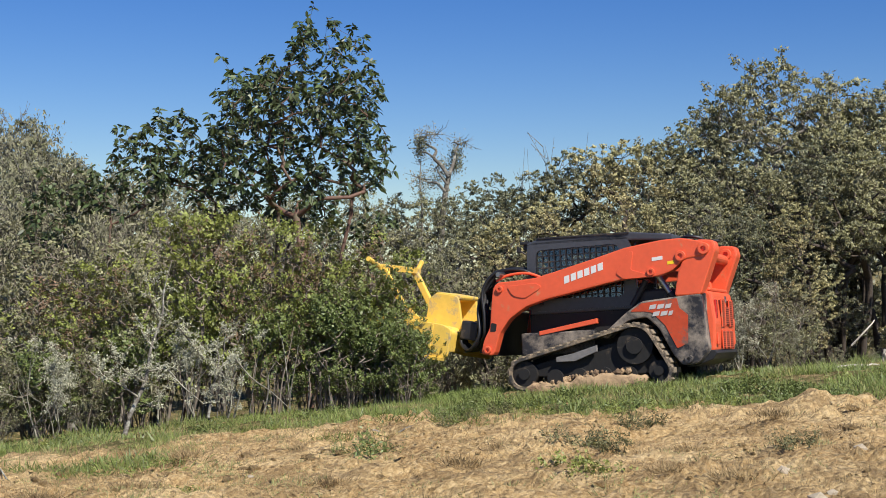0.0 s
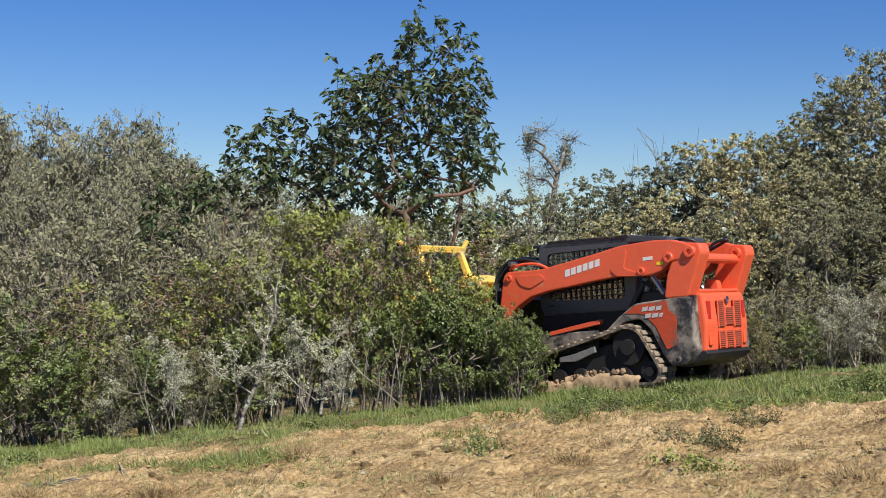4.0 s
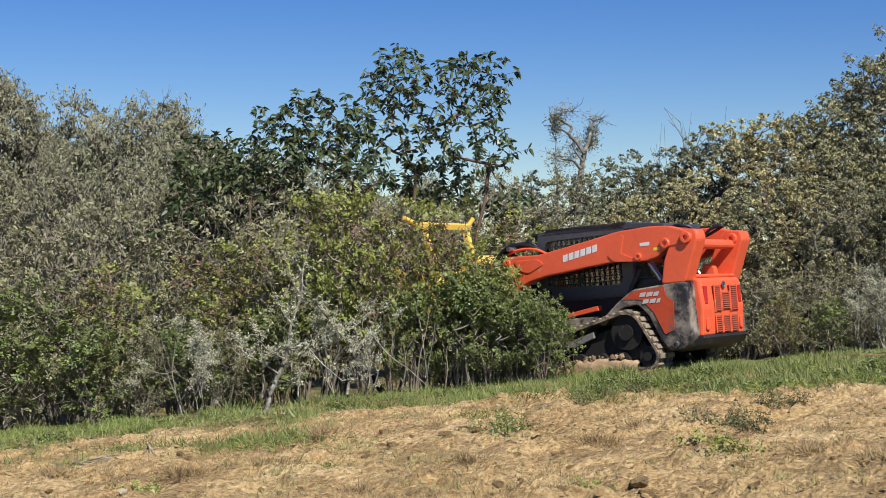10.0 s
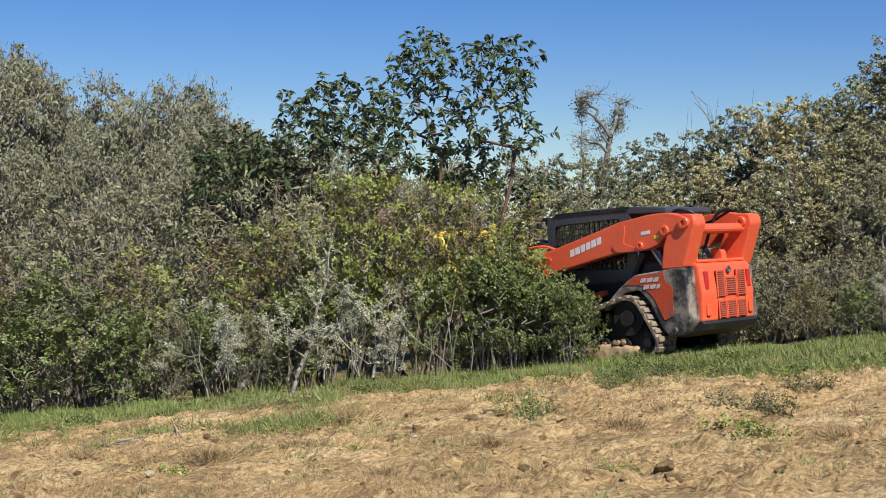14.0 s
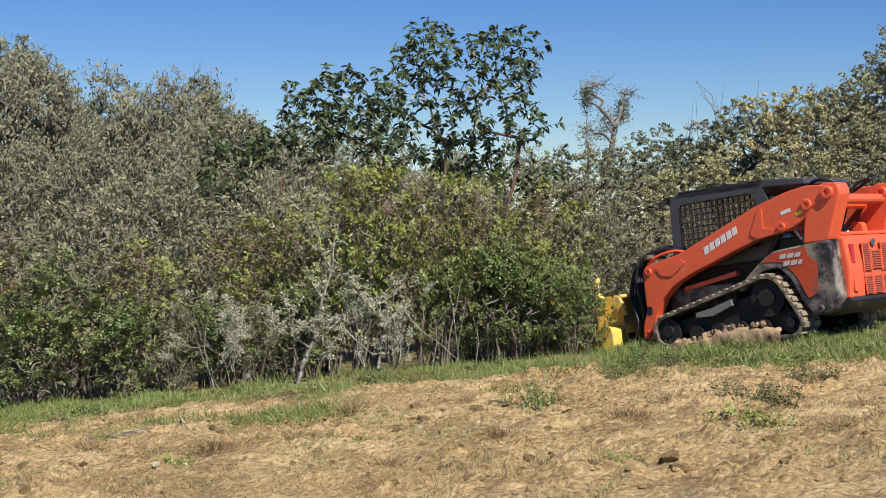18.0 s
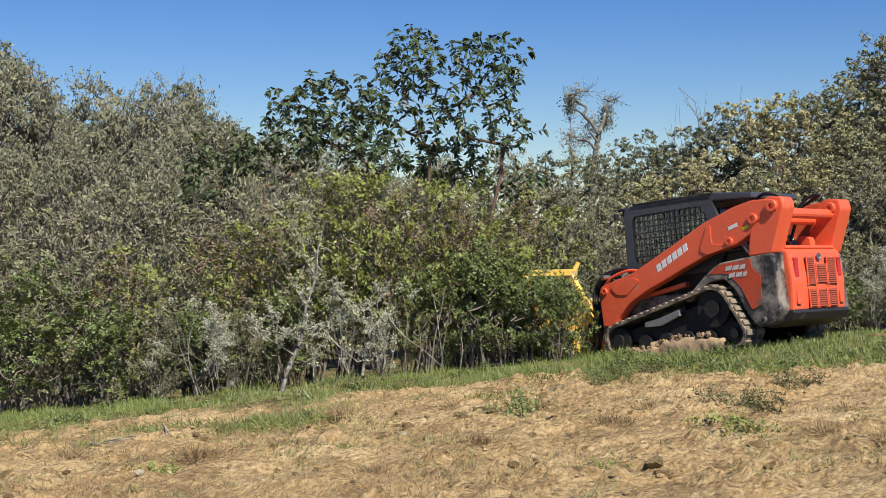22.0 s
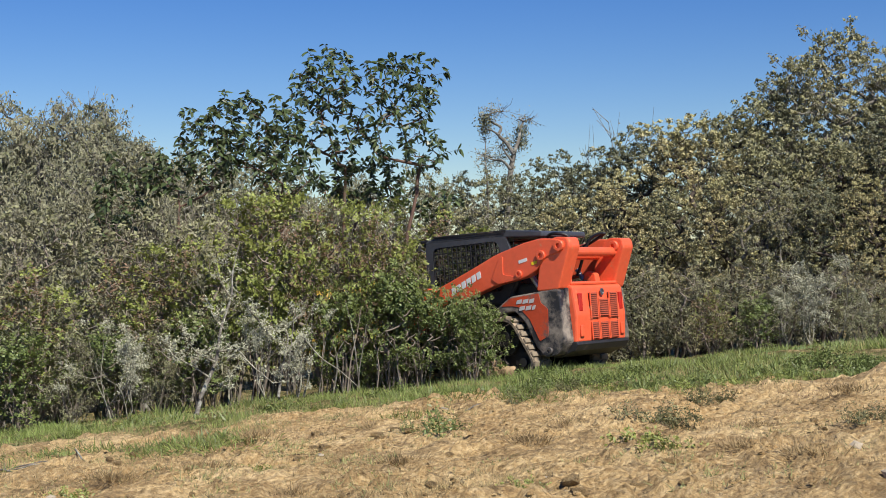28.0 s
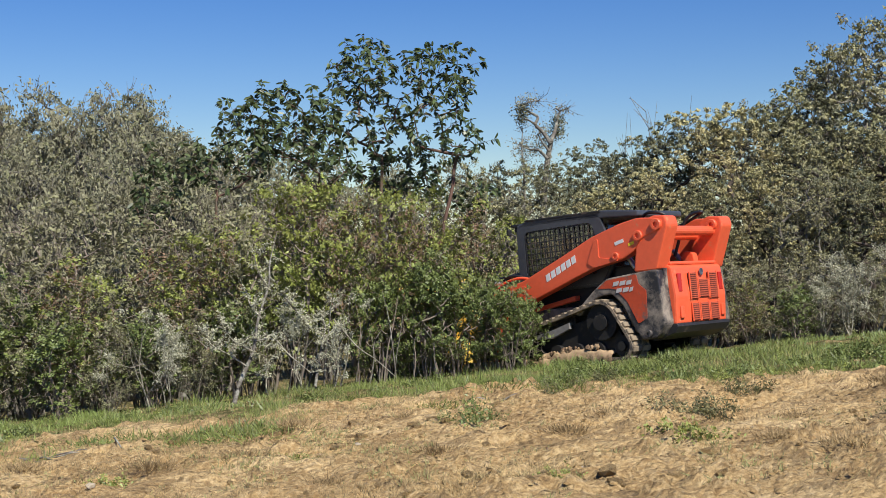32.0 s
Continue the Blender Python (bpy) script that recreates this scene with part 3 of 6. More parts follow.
def place(ob, x, y, turn=0.0, size=1.0, wide=1.0, tilt=(0, 0), sink=0.05):
    z = float(lie(x, y)) - sink
    return pose(x, y, z, tilt[0], tilt[1], turn) @ Matrix.Diagonal((size * wide, size * wide, size, 1))


def crown_tree(name, seed, lobes, wood, crowns, label, category="tree", group="", stems=1, apart=0.19, twig=0.0034, side=2, side_length=(0.13, 0.28), side_wood=True, fork=0.62, spread=0.33, step=0.2, gaps=None, uplift=0.0):
    """A plant at the origin whose twigs fill the given lobes: x, y, z of each one's middle, half width, half height, number of twigs.
    crowns: as for plant()."""
    rng = np.random.default_rng(seed)
    goals = []
    for x, y, z, rx, rz, count in lobes:
        tries = 0
        while count > 0 and tries < 3000:
            tries += 1
            q = rng.normal(size=3)
            q = q / np.linalg.norm(q) * rng.uniform(0.25, 1.0) ** 0.45
            g = np.array([x, y, z]) + q * np.array([rx, rx, rz])
            if g[2] > 0.15 and (not goals or (np.linalg.norm(np.array(goals) - g, axis=1) > apart).all()):
                goals.append(g)
                count -= 1
    goals.sort(key=lambda g: np.linalg.norm(g))
    at, up, start = [np.array([0, 0, -0.1])], [-1], []
    centre = np.mean(goals, axis=0)
    def reach(j, g, bow, step):
        a, n = at[j], max(2, int(np.linalg.norm(g - at[j]) / step))
        line = [j]
        for i in range(1, n + 1):
            s = i / n
            p = a + (g - a) * s + np.array([0, 0, -bow * np.linalg.norm(g - a) * math.sin(math.pi * s)])
            if i < n:
                p = p + rng.normal(size=3) * 0.09 * step
            at.append(p), up.append(line[-1]), line.append(len(at) - 1)
        start.append(line)
    for k in range(stems):
        a = 2 * math.pi * k / stems + 0.4
        reach(0, centre * np.array([0.75, 0.75, fork]) + (np.array([math.cos(a) * spread, math.sin(a) * spread, 0.1 * k]) if stems > 1 else 0), 0.0, step * 1.5)
    ends = []
    for g in goals:
        p = np.array(at)
        away = np.linalg.norm(p - g, axis=1)
        rise = np.maximum(0, p[:, 2] - g[2] + 0.25 * away)
        rise[p[:, 2] < 0.45 * centre[2]] += 3.0
        reach(int(np.argmin(away + 0.9 * rise)), g, 0.05, step)
        ends.append(len(at) - 1)
    load = np.zeros(len(at))
    for e in ends:
        while e >= 0:
            load[e] += 1
            e = up[e]
    rad = twig * np.maximum(load, 1) ** 0.56
    paths = [([at[i] for i in line], [min(rad[i], rad[line[1]] * 1.15) for i in line], 6 if rad[line[1]] > 0.02 else 3) for line in start]
    tips = []
    for e in ends:
        d = at[e] - at[up[e]] + np.array([0, 0, 0.12])
        d = d / np.linalg.norm(d)
        tips.append((at[e], d, 0.2))
        for k in range(side):
            w = d + rng.normal(size=3) * 0.55 + np.array([0, 0, uplift])
            w /= np.linalg.norm(w)
            s = at[e] - d * rng.uniform(0.02, 0.12)
            end = s + w * rng.uniform(*side_length)
            tips.append((end, w, 0.2))
            if side_wood:
                paths.append(([s, end], [twig, twig * 0.6], 3))
    root = empty(name)
    part("trunk" if category == "tree" else "stem_clump", tubes("trunk", paths, wood), None, root)
    for cname, mat, per, scatter, size, ratio, how, share in crowns:
        some = [t for t in (clumped(tips, *gaps) if gaps else tips) if rng.random() < share] or tips[:1]
        p, way, L, face = leaves_of(rng, some, per, scatter, size, how)
        me = leaf_mesh(cname, p, way, L, L * ratio * rng.uniform(0.8, 1.2, len(L)), mat, rng, droop=0.15 if how == "whorl" else 0.0, light=0.3, face=face, oval=how == "whorl", flake=how in ("hang", "flake", "puff", "beard"))
        tagged(part(cname, me, None, root), kind="stuff")
    return tagged(root, label, category, group)

def dome(seed, height, half, count, lobe, twigs, low=0.25, top=0.35, stray=0):
    """Lobes strewn over a rounded crown: half its width, the lobes' size and their twigs; top: how far it narrows upwards."""
    r = np.random.default_rng(seed)
    lobes = [(0.0, 0.0, height - lobe * 0.9, lobe, lobe * 0.85, twigs), (0.0, 0.0, height * 0.57, half + lobe * 1.15, height * 0.46, stray)]
    for k in range(count - 1):
        f = (k + 0.5) / (count - 1)
        z = height * (low + (0.94 - low) * f) - lobe * 0.5
        wide = half * (1 - (1 - top) * max(0.0, (f - 0.45) / 0.55) ** 1.6)
        a = 2.4 * k + r.uniform(-0.5, 0.5)
        s = lobe * r.uniform(0.75, 1.2)
        lobes.append((math.cos(a) * wide * r.uniform(0.6, 1.0), math.sin(a) * wide * r.uniform(0.6, 1.0), z, s, s * 0.8, int(twigs * r.uniform(0.7, 1.2))))
    return lobes

# ---- the thicket and the woods ----
def stick(name, pts, r0, r1, mat, parent=None):
    line = smooth_line(pts, 6)
    return part(name, tubes(name, [(line, np.linspace(r0, r1, len(line)), 7)], mat), None, parent)

def put(ob, spots, group=""):
    """Sets a plant at the first spot and copies it to the rest: (x, y, turn, size, width)."""
    for i, (x, y, turn, size, wide) in enumerate(spots):
        m = place(ob, x, y, turn, size, wide)
        if i == 0:
            first = m
        else:
            copy_thing(ob, m)
    ob.matrix_basis = first
    if group:
        for o in scene.collection.objects:
            if o.parent is None and o.get("label") == ob.get("label"):
                tagged(o, group=group)


def stand_of(kinds, heights, spots, seed, wide=1.0, narrow=1.0):
    """Plants by bearing, distance and the elevation of their tops, the kinds taking turns."""
    r = np.random.default_rng(seed)
    lots = [[] for _ in kinds]
    for i, spot in enumerate(spots):
        u, d, v = spot[:3]
        k = spot[3] if len(spot) > 3 else i % len(kinds)
        w = spot[4] if len(spot) > 4 else wide
        x, y, top = from_eye(u, d, v)
        size = (top - float(lie(x, y)) + 0.05) / heights[k]
        lots[k].append((x, y, r.uniform(0, 360), size, w))
    for ob, lot in zip(kinds, lots):
        if lot:
            put(ob, lot)

# woods on the left: grey oaks hung with lichen
def spires(seed, height, half, count):
    """Lobes of a tree of upright limbs: narrow columns of uneven height."""
    r = np.random.default_rng(seed)
    lobes = []
    for k in range(count):
        a, f = 2.4 * k + r.uniform(-0.4, 0.4), math.sqrt((k + 0.3) / count)
        top = height * (1.0 - 0.30 * f * r.uniform(0.5, 1.3))
        low = height * r.uniform(0.22, 0.42)
        x, y = math.cos(a) * half * f, math.sin(a) * half * f
        lobes.append((x, y, (top + low) / 2 + 0.1, 0.27, (top - low) / 2, 28))
        lobes.append((x * 1.15, y * 1.15, low + 0.35, 0.34, 0.45, 9))
        lobes.append((x, y, top - 0.55, 0.30, 0.45, 10))
    return lobes

greys = []
for k in range(4):
    greys.append(crown_tree("lichened_oak", 100 + k, spires(110 + k, 6.0, 0.80, 9), grey_bark,
        [("lichen", lichen, 15, 0.065, 0.074, 0.42, "beard", 0.95), ("foliage", drab_leaf, 10, 0.075, 0.055, 0.7, "puff", 0.42), ("mistletoe", dark_leaf, 70, 0.10, 0.055, 0.6, "puff", 0.012)],
        "leafless oak hung with pale grey-green lichen", "tree", "lichened oaks", 5, 0.17, 0.0052, 2, (0.14, 0.34), True, 0.62, 0.5, 0.3, (1.4, -0.5), 0.45))
stand_of(greys, [6.0] * 4, [(-21.0, 31, 7.8), (-19.2, 33, 7.5), (-17.6, 31, 7.8), (-16.2, 30, 7.2), (-14.9, 32, 6.0), (-13.7, 30, 6.8), (-12.5, 32, 5.0), (-11.2, 29, 6.5), (-10.3, 31, 6.5), (-9.3, 31, 6.0), (-8.3, 30, 5.0), (-6.6, 31, 4.5), (-4.9, 32, 4.2),
    (-18.3, 26, 4.5), (-16.4, 26.5, 4.0), (-14.6, 26, 4.3), (-12.6, 25.5, 3.7), (-11.2, 25.5, 3.8), (-9.6, 25.5, 3.4), (-7.6, 25.5, 2.8), (-20.3, 26, 4.3), (-2.5, 31, 3.7), (0.0, 32, 3.3)], 7)

# woods on the right: olive and golden oaks
oaks = []
for k, (mat, other) in enumerate(((olive_leaf, dark_leaf), (gold_leaf, olive_leaf), (olive_leaf, lichen), (dark_leaf, olive_leaf))):
    words = ("olive-green live oak with a dense crown", "yellow-green oak in fresh new leaf", "olive oak with grey lichen among the leaves", "dark green oak in the wood's edge")[k]
    oaks.append(crown_tree("oak_tree", 200 + k, dome(220 + k, 6.0, 1.05, 15, 0.56, 17, 0.18, 0.5, 40), dark_bark if k != 2 else grey_bark,
        [("crown", mat, 24, 0.095, 0.058, 0.8, "puff", 0.85 if k != 2 else 0.55), ("inner_foliage", other, 16, 0.10, 0.054, 0.8, "puff", 0.4)] + ([("lichen", lichen, 14, 0.07, 0.07, 0.4, "beard", 0.45), ("mistletoe", dark_leaf, 70, 0.10, 0.055, 0.6, "puff", 0.012)] if k == 2 else []),
        words, "tree", "oaks on the bank", 4, 0.24, 0.0055, 2, (0.14, 0.30), k == 2, 0.5, 0.55, 0.3, (1.25, -0.5)))
stand_of(oaks, [6.0] * 4, [
    (19.0, 29, 8.2, 2), (20.6, 28, 7.6, 2), (17.8, 28, 7.2, 2), (22.0, 29, 7.3, 0), (23.6, 28, 7.0, 3), (25.4, 29, 7.4, 2), (15.8, 27, 5.6, 0), (13.6, 26, 5.1, 1), (12.2, 26.5, 4.9, 1), (14.7, 28, 5.0, 2), (16.7, 28, 6.4, 3),
    (16.4, 25, 4.2, 0), (18.6, 25, 4.6, 0), (20.8, 25, 4.8, 3), (11.1, 27, 4.5, 3), (9.9, 27, 3.7, 3), (8.4, 29, 3.6, 3), (7.3, 28, 3.3, 3), (10.6, 25, 3.0, 1), (4.2, 31, 2.8, 2), (2.6, 30, 3.0, 2),
    (5.6, 30, 2.8, 2), (12.8, 23.5, 2.2, 0), (14.6, 23.5, 2.6, 1), (16.6, 23, 2.6, 2), (18.4, 23, 2.4, 3), (20.2, 23, 2.6, 1), (8.6, 24.5, 2.0, 1), (6.6, 25, 1.2, 2), (24.9, 24, 3.4, 1)], 8)
hollow = crown_tree("oak_tree", 231, [(x, y, z, 0.75, 0.5, 30) for x, y, z in ((0.0, 0.0, 5.4), (0.8, 0.2, 4.6), (-0.8, 0.1, 4.5), (0.1, -0.8, 4.2), (1.2, -0.2, 3.6), (-1.2, 0.2, 3.7))], dark_bark,
    [("crown", olive_leaf, 34, 0.10, 0.056, 0.8, "puff", 0.9), ("lichen", lichen, 12, 0.07, 0.07, 0.4, "beard", 0.4)], "oak with a bare dark trunk under a high crown", "tree", "oaks on the bank", 3, 0.24, 0.0065, 2, (0.14, 0.3), True, 0.62, 0.5, 0.3)
stand_of([hollow], [6.0], [(21.6, 26.5, 5.6), (22.5, 25.5, 4.6), (23.4, 27.0, 5.4), (22.1, 28.5, 6.2), (24.2, 26, 5.0)], 18)

# the wood's depth behind the first rows
r5 = np.random.default_rng(88)
n5 = 42000
u5, d5 = r5.uniform(-32, 36, n5), r5.uniform(36, 48, n5)
crest = 1.9 + 1.0 * fbm(u5 * 0.35, d5 * 0.05, 1.0, 3, 9) + np.where(u5 < -3, 1.6, 0) + np.where(u5 > 12, 1.4, 0)
v5 = -3.2 + (crest + 3.2) * r5.random(n5) ** 0.6
a5 = np.radians(u5)
at5 = np.stack([d5 * np.sin(a5), d5 * np.cos(a5), EYE[2] + d5 * np.tan(np.radians(v5))], 1)
L5 = r5.uniform(0.09, 0.20, n5)
tagged(new("far_woods", leaf_mesh("far_woods", at5, r5.normal(size=(n5, 3)), L5, L5 * 0.7, dark_leaf, r5, flake=True)), "dark mass of oak woods behind the first trees", "woods", kind="stuff")

# half-dead oak that stands above the gap, and snags beside it
dead = empty("dead_oak")
tagged(dead, "half-dead oak with bare crooked limbs and dark clumps", "tree")
def far_limb(name, points, r0, r1, d=30.0):
    return stick(name, [from_eye(u, d + k * 0.1, v) for k, (u, v) in enumerate(points)], r0, r1, grey_bark, dead)
far_limb("trunk", [(6.05, -1.8), (6.1, 0.0), (6.2, 1.8), (6.33, 3.0), (6.49, 3.8)], 0.085, 0.05)
far_limb("limb", [(6.46, 3.6), (6.17, 4.05), (5.86, 4.37), (5.94, 4.68), (5.54, 4.92), (5.37, 5.12), (5.7, 5.3), (6.05, 5.32)], 0.045, 0.012)
far_limb("limb", [(5.86, 4.37), (5.6, 4.55), (5.32, 4.62)], 0.028, 0.010)
far_limb("limb", [(6.47, 3.7), (6.65, 4.2), (6.70, 4.55), (6.85, 4.9), (7.2, 5.02)], 0.045, 0.012)
far_limb("limb", [(6.85, 4.9), (6.68, 5.0), (6.55, 4.95)], 0.022, 0.008)
far_limb("limb", [(6.33, 3.0), (6.0, 3.35), (5.6, 3.4), (5.2, 3.6)], 0.035, 0.010)
far_limb("limb", [(6.4, 3.3), (6.1, 3.7), (5.95, 4.0)], 0.030, 0.009)
far_limb("limb", [(5.40, 0.5), (5.38, 2.4), (5.30, 3.4), (5.33, 4.15)], 0.030, 0.008)
r9 = np.random.default_rng(33)
twigs = []
for u, v in ((5.3, 5.15), (5.6, 5.3), (5.95, 5.3), (7.1, 5.0), (6.75, 5.0), (6.6, 4.3), (5.3, 4.2), (5.2, 3.6), (5.5, 3.5), (6.05, 4.1), (5.9, 3.4), (6.15, 3.8), (5.35, 3.0), (5.4, 2.4), (5.9, 2.0), (6.5, 1.8), (5.25, 4.9), (6.3, 3.9)):
    for j in range(11):
        p = np.array(from_eye(u, 30.3, v))
        e = p + r9.normal(size=3) * 0.14
        twigs.append(([p, (p + e) / 2 + r9.normal(size=3) * 0.05, e], [0.007, 0.005, 0.003], 3))
part("twig_tangle", tubes("twig_tangle", twigs, grey_bark), None, dead)
for cname, mat, spots_uv, per, sc in (("mistletoe", dark_leaf, ((6.76, 4.5), (5.30, 4.62), (5.32, 4.98), (6.72, 4.05)), 320, 0.075), ("lichen", lichen, ((5.45, 5.15), (5.75, 5.3), (6.8, 5.0), (5.3, 3.5), (5.6, 3.45), (5.9, 3.5), (6.0, 2.2), (6.5, 2.4), (6.1, 4.15), (6.2, 3.8), (5.2, 3.3), (6.7, 4.1), (6.25, 2.8), (5.4, 2.6), (6.2, 1.4), (6.1, 0.8)), 110, 0.12)):
    at = np.concatenate([np.array(from_eye(u, 30.3, v)) + r9.normal(size=(per, 3)) * sc for u, v in spots_uv])
    L = 0.05 * r9.uniform(0.6, 1.4, len(at))
    tagged(part(cname, leaf_mesh(cname, at, r9.normal(size=at.shape), L, L * 0.5, mat, r9), None, dead), kind="stuff")
snag = plant("bare_snag", 302, grey_bark, 5.0, 1, 0.10, 3, "bare", 0.10, [("lichen", lichen, 2, 0.05, 0.06, 0.5, "hang", 0.4)], 0.2, "bleached leafless snag above the oaks", "tree")
stand_of([snag], [5.0], [(9.5, 29, 4.5), (10.45, 28, 4.4), (10.95, 28.5, 5.0)], 3, 0.4)

# glossy evergreens behind the thicket: bearing, elevation, half spans and twigs of each lobe of the crown
def madrone(seed, spot, lobes, stems=1, per=10, name="madrone_tree", label="young madrone with glossy dark green leaves and reddish bark"):
    u0, d0 = spot
    x0, y0 = from_eye(u0, d0)
    deg, z0 = d0 * math.pi / 180, float(lie(x0, y0))
    here = [((u - u0) * deg, 0.0, EYE[2] + d0 * math.tan(radians(v)) - z0, ru * deg, rv * deg, count) for u, v, ru, rv, count in lobes]
    ob = crown_tree(name, seed, here, red_bark, [("crown", madrone_leaf, per, 0, 0.120, 0.36, "whorl", 1.0)], label, "tree", "" if name != "madrone_tree" else "madrones", stems, apart=0.25, twig=0.0030, side=1, side_length=(0.16, 0.34), fork=0.42)
    ob.matrix_basis = Matrix.Translation((x0, y0, z0))
    return ob

madrone(401, (0.9, 23.2), [(2.0, 6.2, 1.5, 1.6, 42), (1.9, 4.4, 1.7, 1.0, 19), (3.0, 3.6, 0.9, 0.5, 7), (0.7, 5.0, 0.6, 1.0, 7)])
madrone(402, (-1.5, 23.6), [(-1.0, 6.5, 1.35, 1.35, 37), (-1.9, 5.2, 1.0, 1.3, 23), (-0.4, 4.3, 0.8, 1.2, 12)], 2)
madrone(403, (-4.0, 23.0), [(-4.5, 4.6, 1.3, 1.6, 54), (-3.2, 4.0, 1.2, 1.6, 42), (-2.6, 3.0, 1.4, 1.2, 40)], 3)
madrone(404, (-5.8, 22.9), [(-5.8, 3.4, 1.3, 1.1, 42), (-7.2, 3.0, 0.8, 0.9, 17), (-6.2, 5.0, 0.6, 0.5, 4)], 2)
madrone(405, (0.2, 24.2), [(0.2, 2.6, 1.8, 1.0, 42)], 2)
madrone(406, (-8.8, 23.4), [(-8.8, 2.2, 1.2, 1.3, 32), (-9.4, 1.0, 0.8, 0.7, 13)], 2)
madrone(407, (3.4, 24.0), [(3.4, 1.6, 0.9, 0.7, 17)])
felled = madrone(412, (1.03, 21.9), [(0.4, 3.2, 1.8, 1.0, 22), (1.2, 7.8, 2.2, 2.3, 64), (-0.6, 6.5, 2.2, 2.0, 46), (2.6, 5.6, 1.5, 2.2, 36), (-1.8, 4.4, 1.2, 1.5, 23), (3.2, 3.8, 0.9, 0.9, 17)], 3, 10, "felled_madrone", "tall madrone with dense dark leaves, cut down by the machine")

# the thicket's edge
def shrub(seed, height, half, leaf, per, size, label, length=0.17, extra=(), lobe=0.24, share=0.9, low=0.26, how="spray", gaps=(3.0, -0.5)):
    return crown_tree("bush", seed, dome(seed + 40, height, half, 17, lobe, 14, low, 0.45, 60), twig_bark, [("foliage", leaf, per, length, size, 0.62, how, share), *extra], label, "bush", "thicket bushes", 8, 0.11, 0.0021, 1, (0.08, 0.20), False, 0.5, 0.34, 0.17, gaps)

bright = shrub(500, 2.9, 0.50, bright_leaf, 13, 0.052, "bright yellow-green bush in spring leaf", gaps=(2.5, -0.36))
deep = shrub(501, 2.2, 0.50, deep_leaf, 14, 0.052, "mid-green leafy bush at the thicket's edge", low=0.18, share=0.8, gaps=(2.3, -0.28))
rusty = shrub(502, 2.9, 0.50, brown_leaf, 9, 0.036, "twiggy brush with rusty brown buds", 0.15, [("new_leaves", bright_leaf, 14, 0.16, 0.046, 0.6, "spray", 0.38)], low=0.3)
drab = shrub(503, 3.0, 0.62, drab_leaf, 10, 0.047, "drab olive brush with grey twigs", 0.16, [("twig_spray", lichen, 7, 0.07, 0.10, 0.2, "beard", 0.6)], 0.26, low=0.18, gaps=(2.3, -0.36))
brush = [bright, deep, rusty, drab]
H = [2.9, 2.2, 2.9, 3.0]
stand_of(brush, H, [
    # front curtain before the machine's lane
    (5.35, 19.2, -2.2, 1, 0.95), (4.8, 18.9, -1.9, 1, 0.85), (4.4, 19.2, -1.7, 1, 0.85), (3.7, 19.3, -1.7, 1, 0.9), (2.6, 19.3, -1.5, 1, 0.95), (1.9, 19.4, -0.6, 1, 0.95), (2.2, 19.8, 0.3, 0, 0.8), (1.5, 19.9, 0.8, 2, 0.85),
    (0.7, 19.7, 1.6, 2, 0.85), (0.0, 19.9, 2.0, 0, 0.80), (-1.2, 20.0, 2.1, 2, 0.85), (-2.4, 20.1, 2.3, 0, 0.85), (-3.6, 20.2, 2.3, 0, 0.93), (-4.8, 20.3, 2.2, 0, 0.85), (1.4, 19.4, -1.0, 1, 0.80), (-0.4, 19.5, -1.4, 1, 0.93),
    (-5.6, 20.2, 1.2, 3, 0.93), (-6.6, 20.2, 0.4, 2, 1.08), (-7.6, 20.4, 0.3, 0, 1.08), (-8.8, 20.4, 0.0, 2, 1.24), (-10.0, 20.4, -0.6, 3, 1.24), (-11.4, 20.6, -1.4, 0, 1.24), (-12.6, 20.4, -0.6, 2, 1.24), (-14.0, 20.4, -0.8, 3, 1.24),
    (-15.4, 20.5, -1.2, 1, 1.25), (-16.8, 20.5, -0.4, 3, 1.25), (-18.2, 20.5, -0.6, 2, 1.25), (-19.6, 20.8, -0.4, 3, 1.25), (-6.2, 19.8, -2.4, 1, 1.08), (-9.4, 19.8, -3.0, 1, 1.24), (-13.0, 19.7, -3.0, 1, 1.24), (-17.2, 19.8, -3.0, 1, 1.25), (-11.0, 19.7, -3.2, 3, 1.24), (-7.8, 19.7, -2.8, 3, 1.08),
    # second row
    (-9.0, 22.5, 1.8, 3, 1.24), (-11.5, 22.5, 1.6, 3, 1.24), (-14.0, 22.8, 1.8, 3, 1.24), (-16.5, 22.8, 2.0, 3, 1.24), (-19.0, 22.8, 2.0, 3, 1.24), (-7.0, 22.6, 2.2, 3, 1.24), (-5.2, 22.0, 2.4, 3, 1.08), (-3.4, 21.8, 2.4, 2, 1.08), (-21, 22.8, 2.0, 3, 1.25),
    # behind the lane
    (1.6, 23.6, 2.2, 0, 0.93), (3.4, 23.6, 1.6, 2, 0.93), (5.0, 23.4, 0.9, 0, 0.93), (6.6, 22.8, 0.2, 3, 1.08), (8.2, 22.4, 0.2, 3, 1.24), (9.8, 22.2, 0.0, 3, 1.24), (11.6, 22.0, -0.4, 3, 1.25), (13.4, 21.6, -0.6, 3, 1.25), (15.2, 21.2, -0.6, 3, 1.25),
    (17.0, 21.0, -0.8, 3, 1.25), (18.8, 20.8, -0.6, 3, 1.25), (20.3, 20.8, -0.9, 3, 1.15), (24.9, 21, -0.6, 3, 1.15), (16.0, 20.2, -2.0, 1, 1.24), (19.8, 20.0, -2.2, 3, 1.24), (14.2, 20.6, -1.8, 2, 1.24), (21.7, 20.4, -2.9, 3, 1.3), (23.0, 20.6, -3.0, 3, 1.3)], 12, 1.0, 0.62)

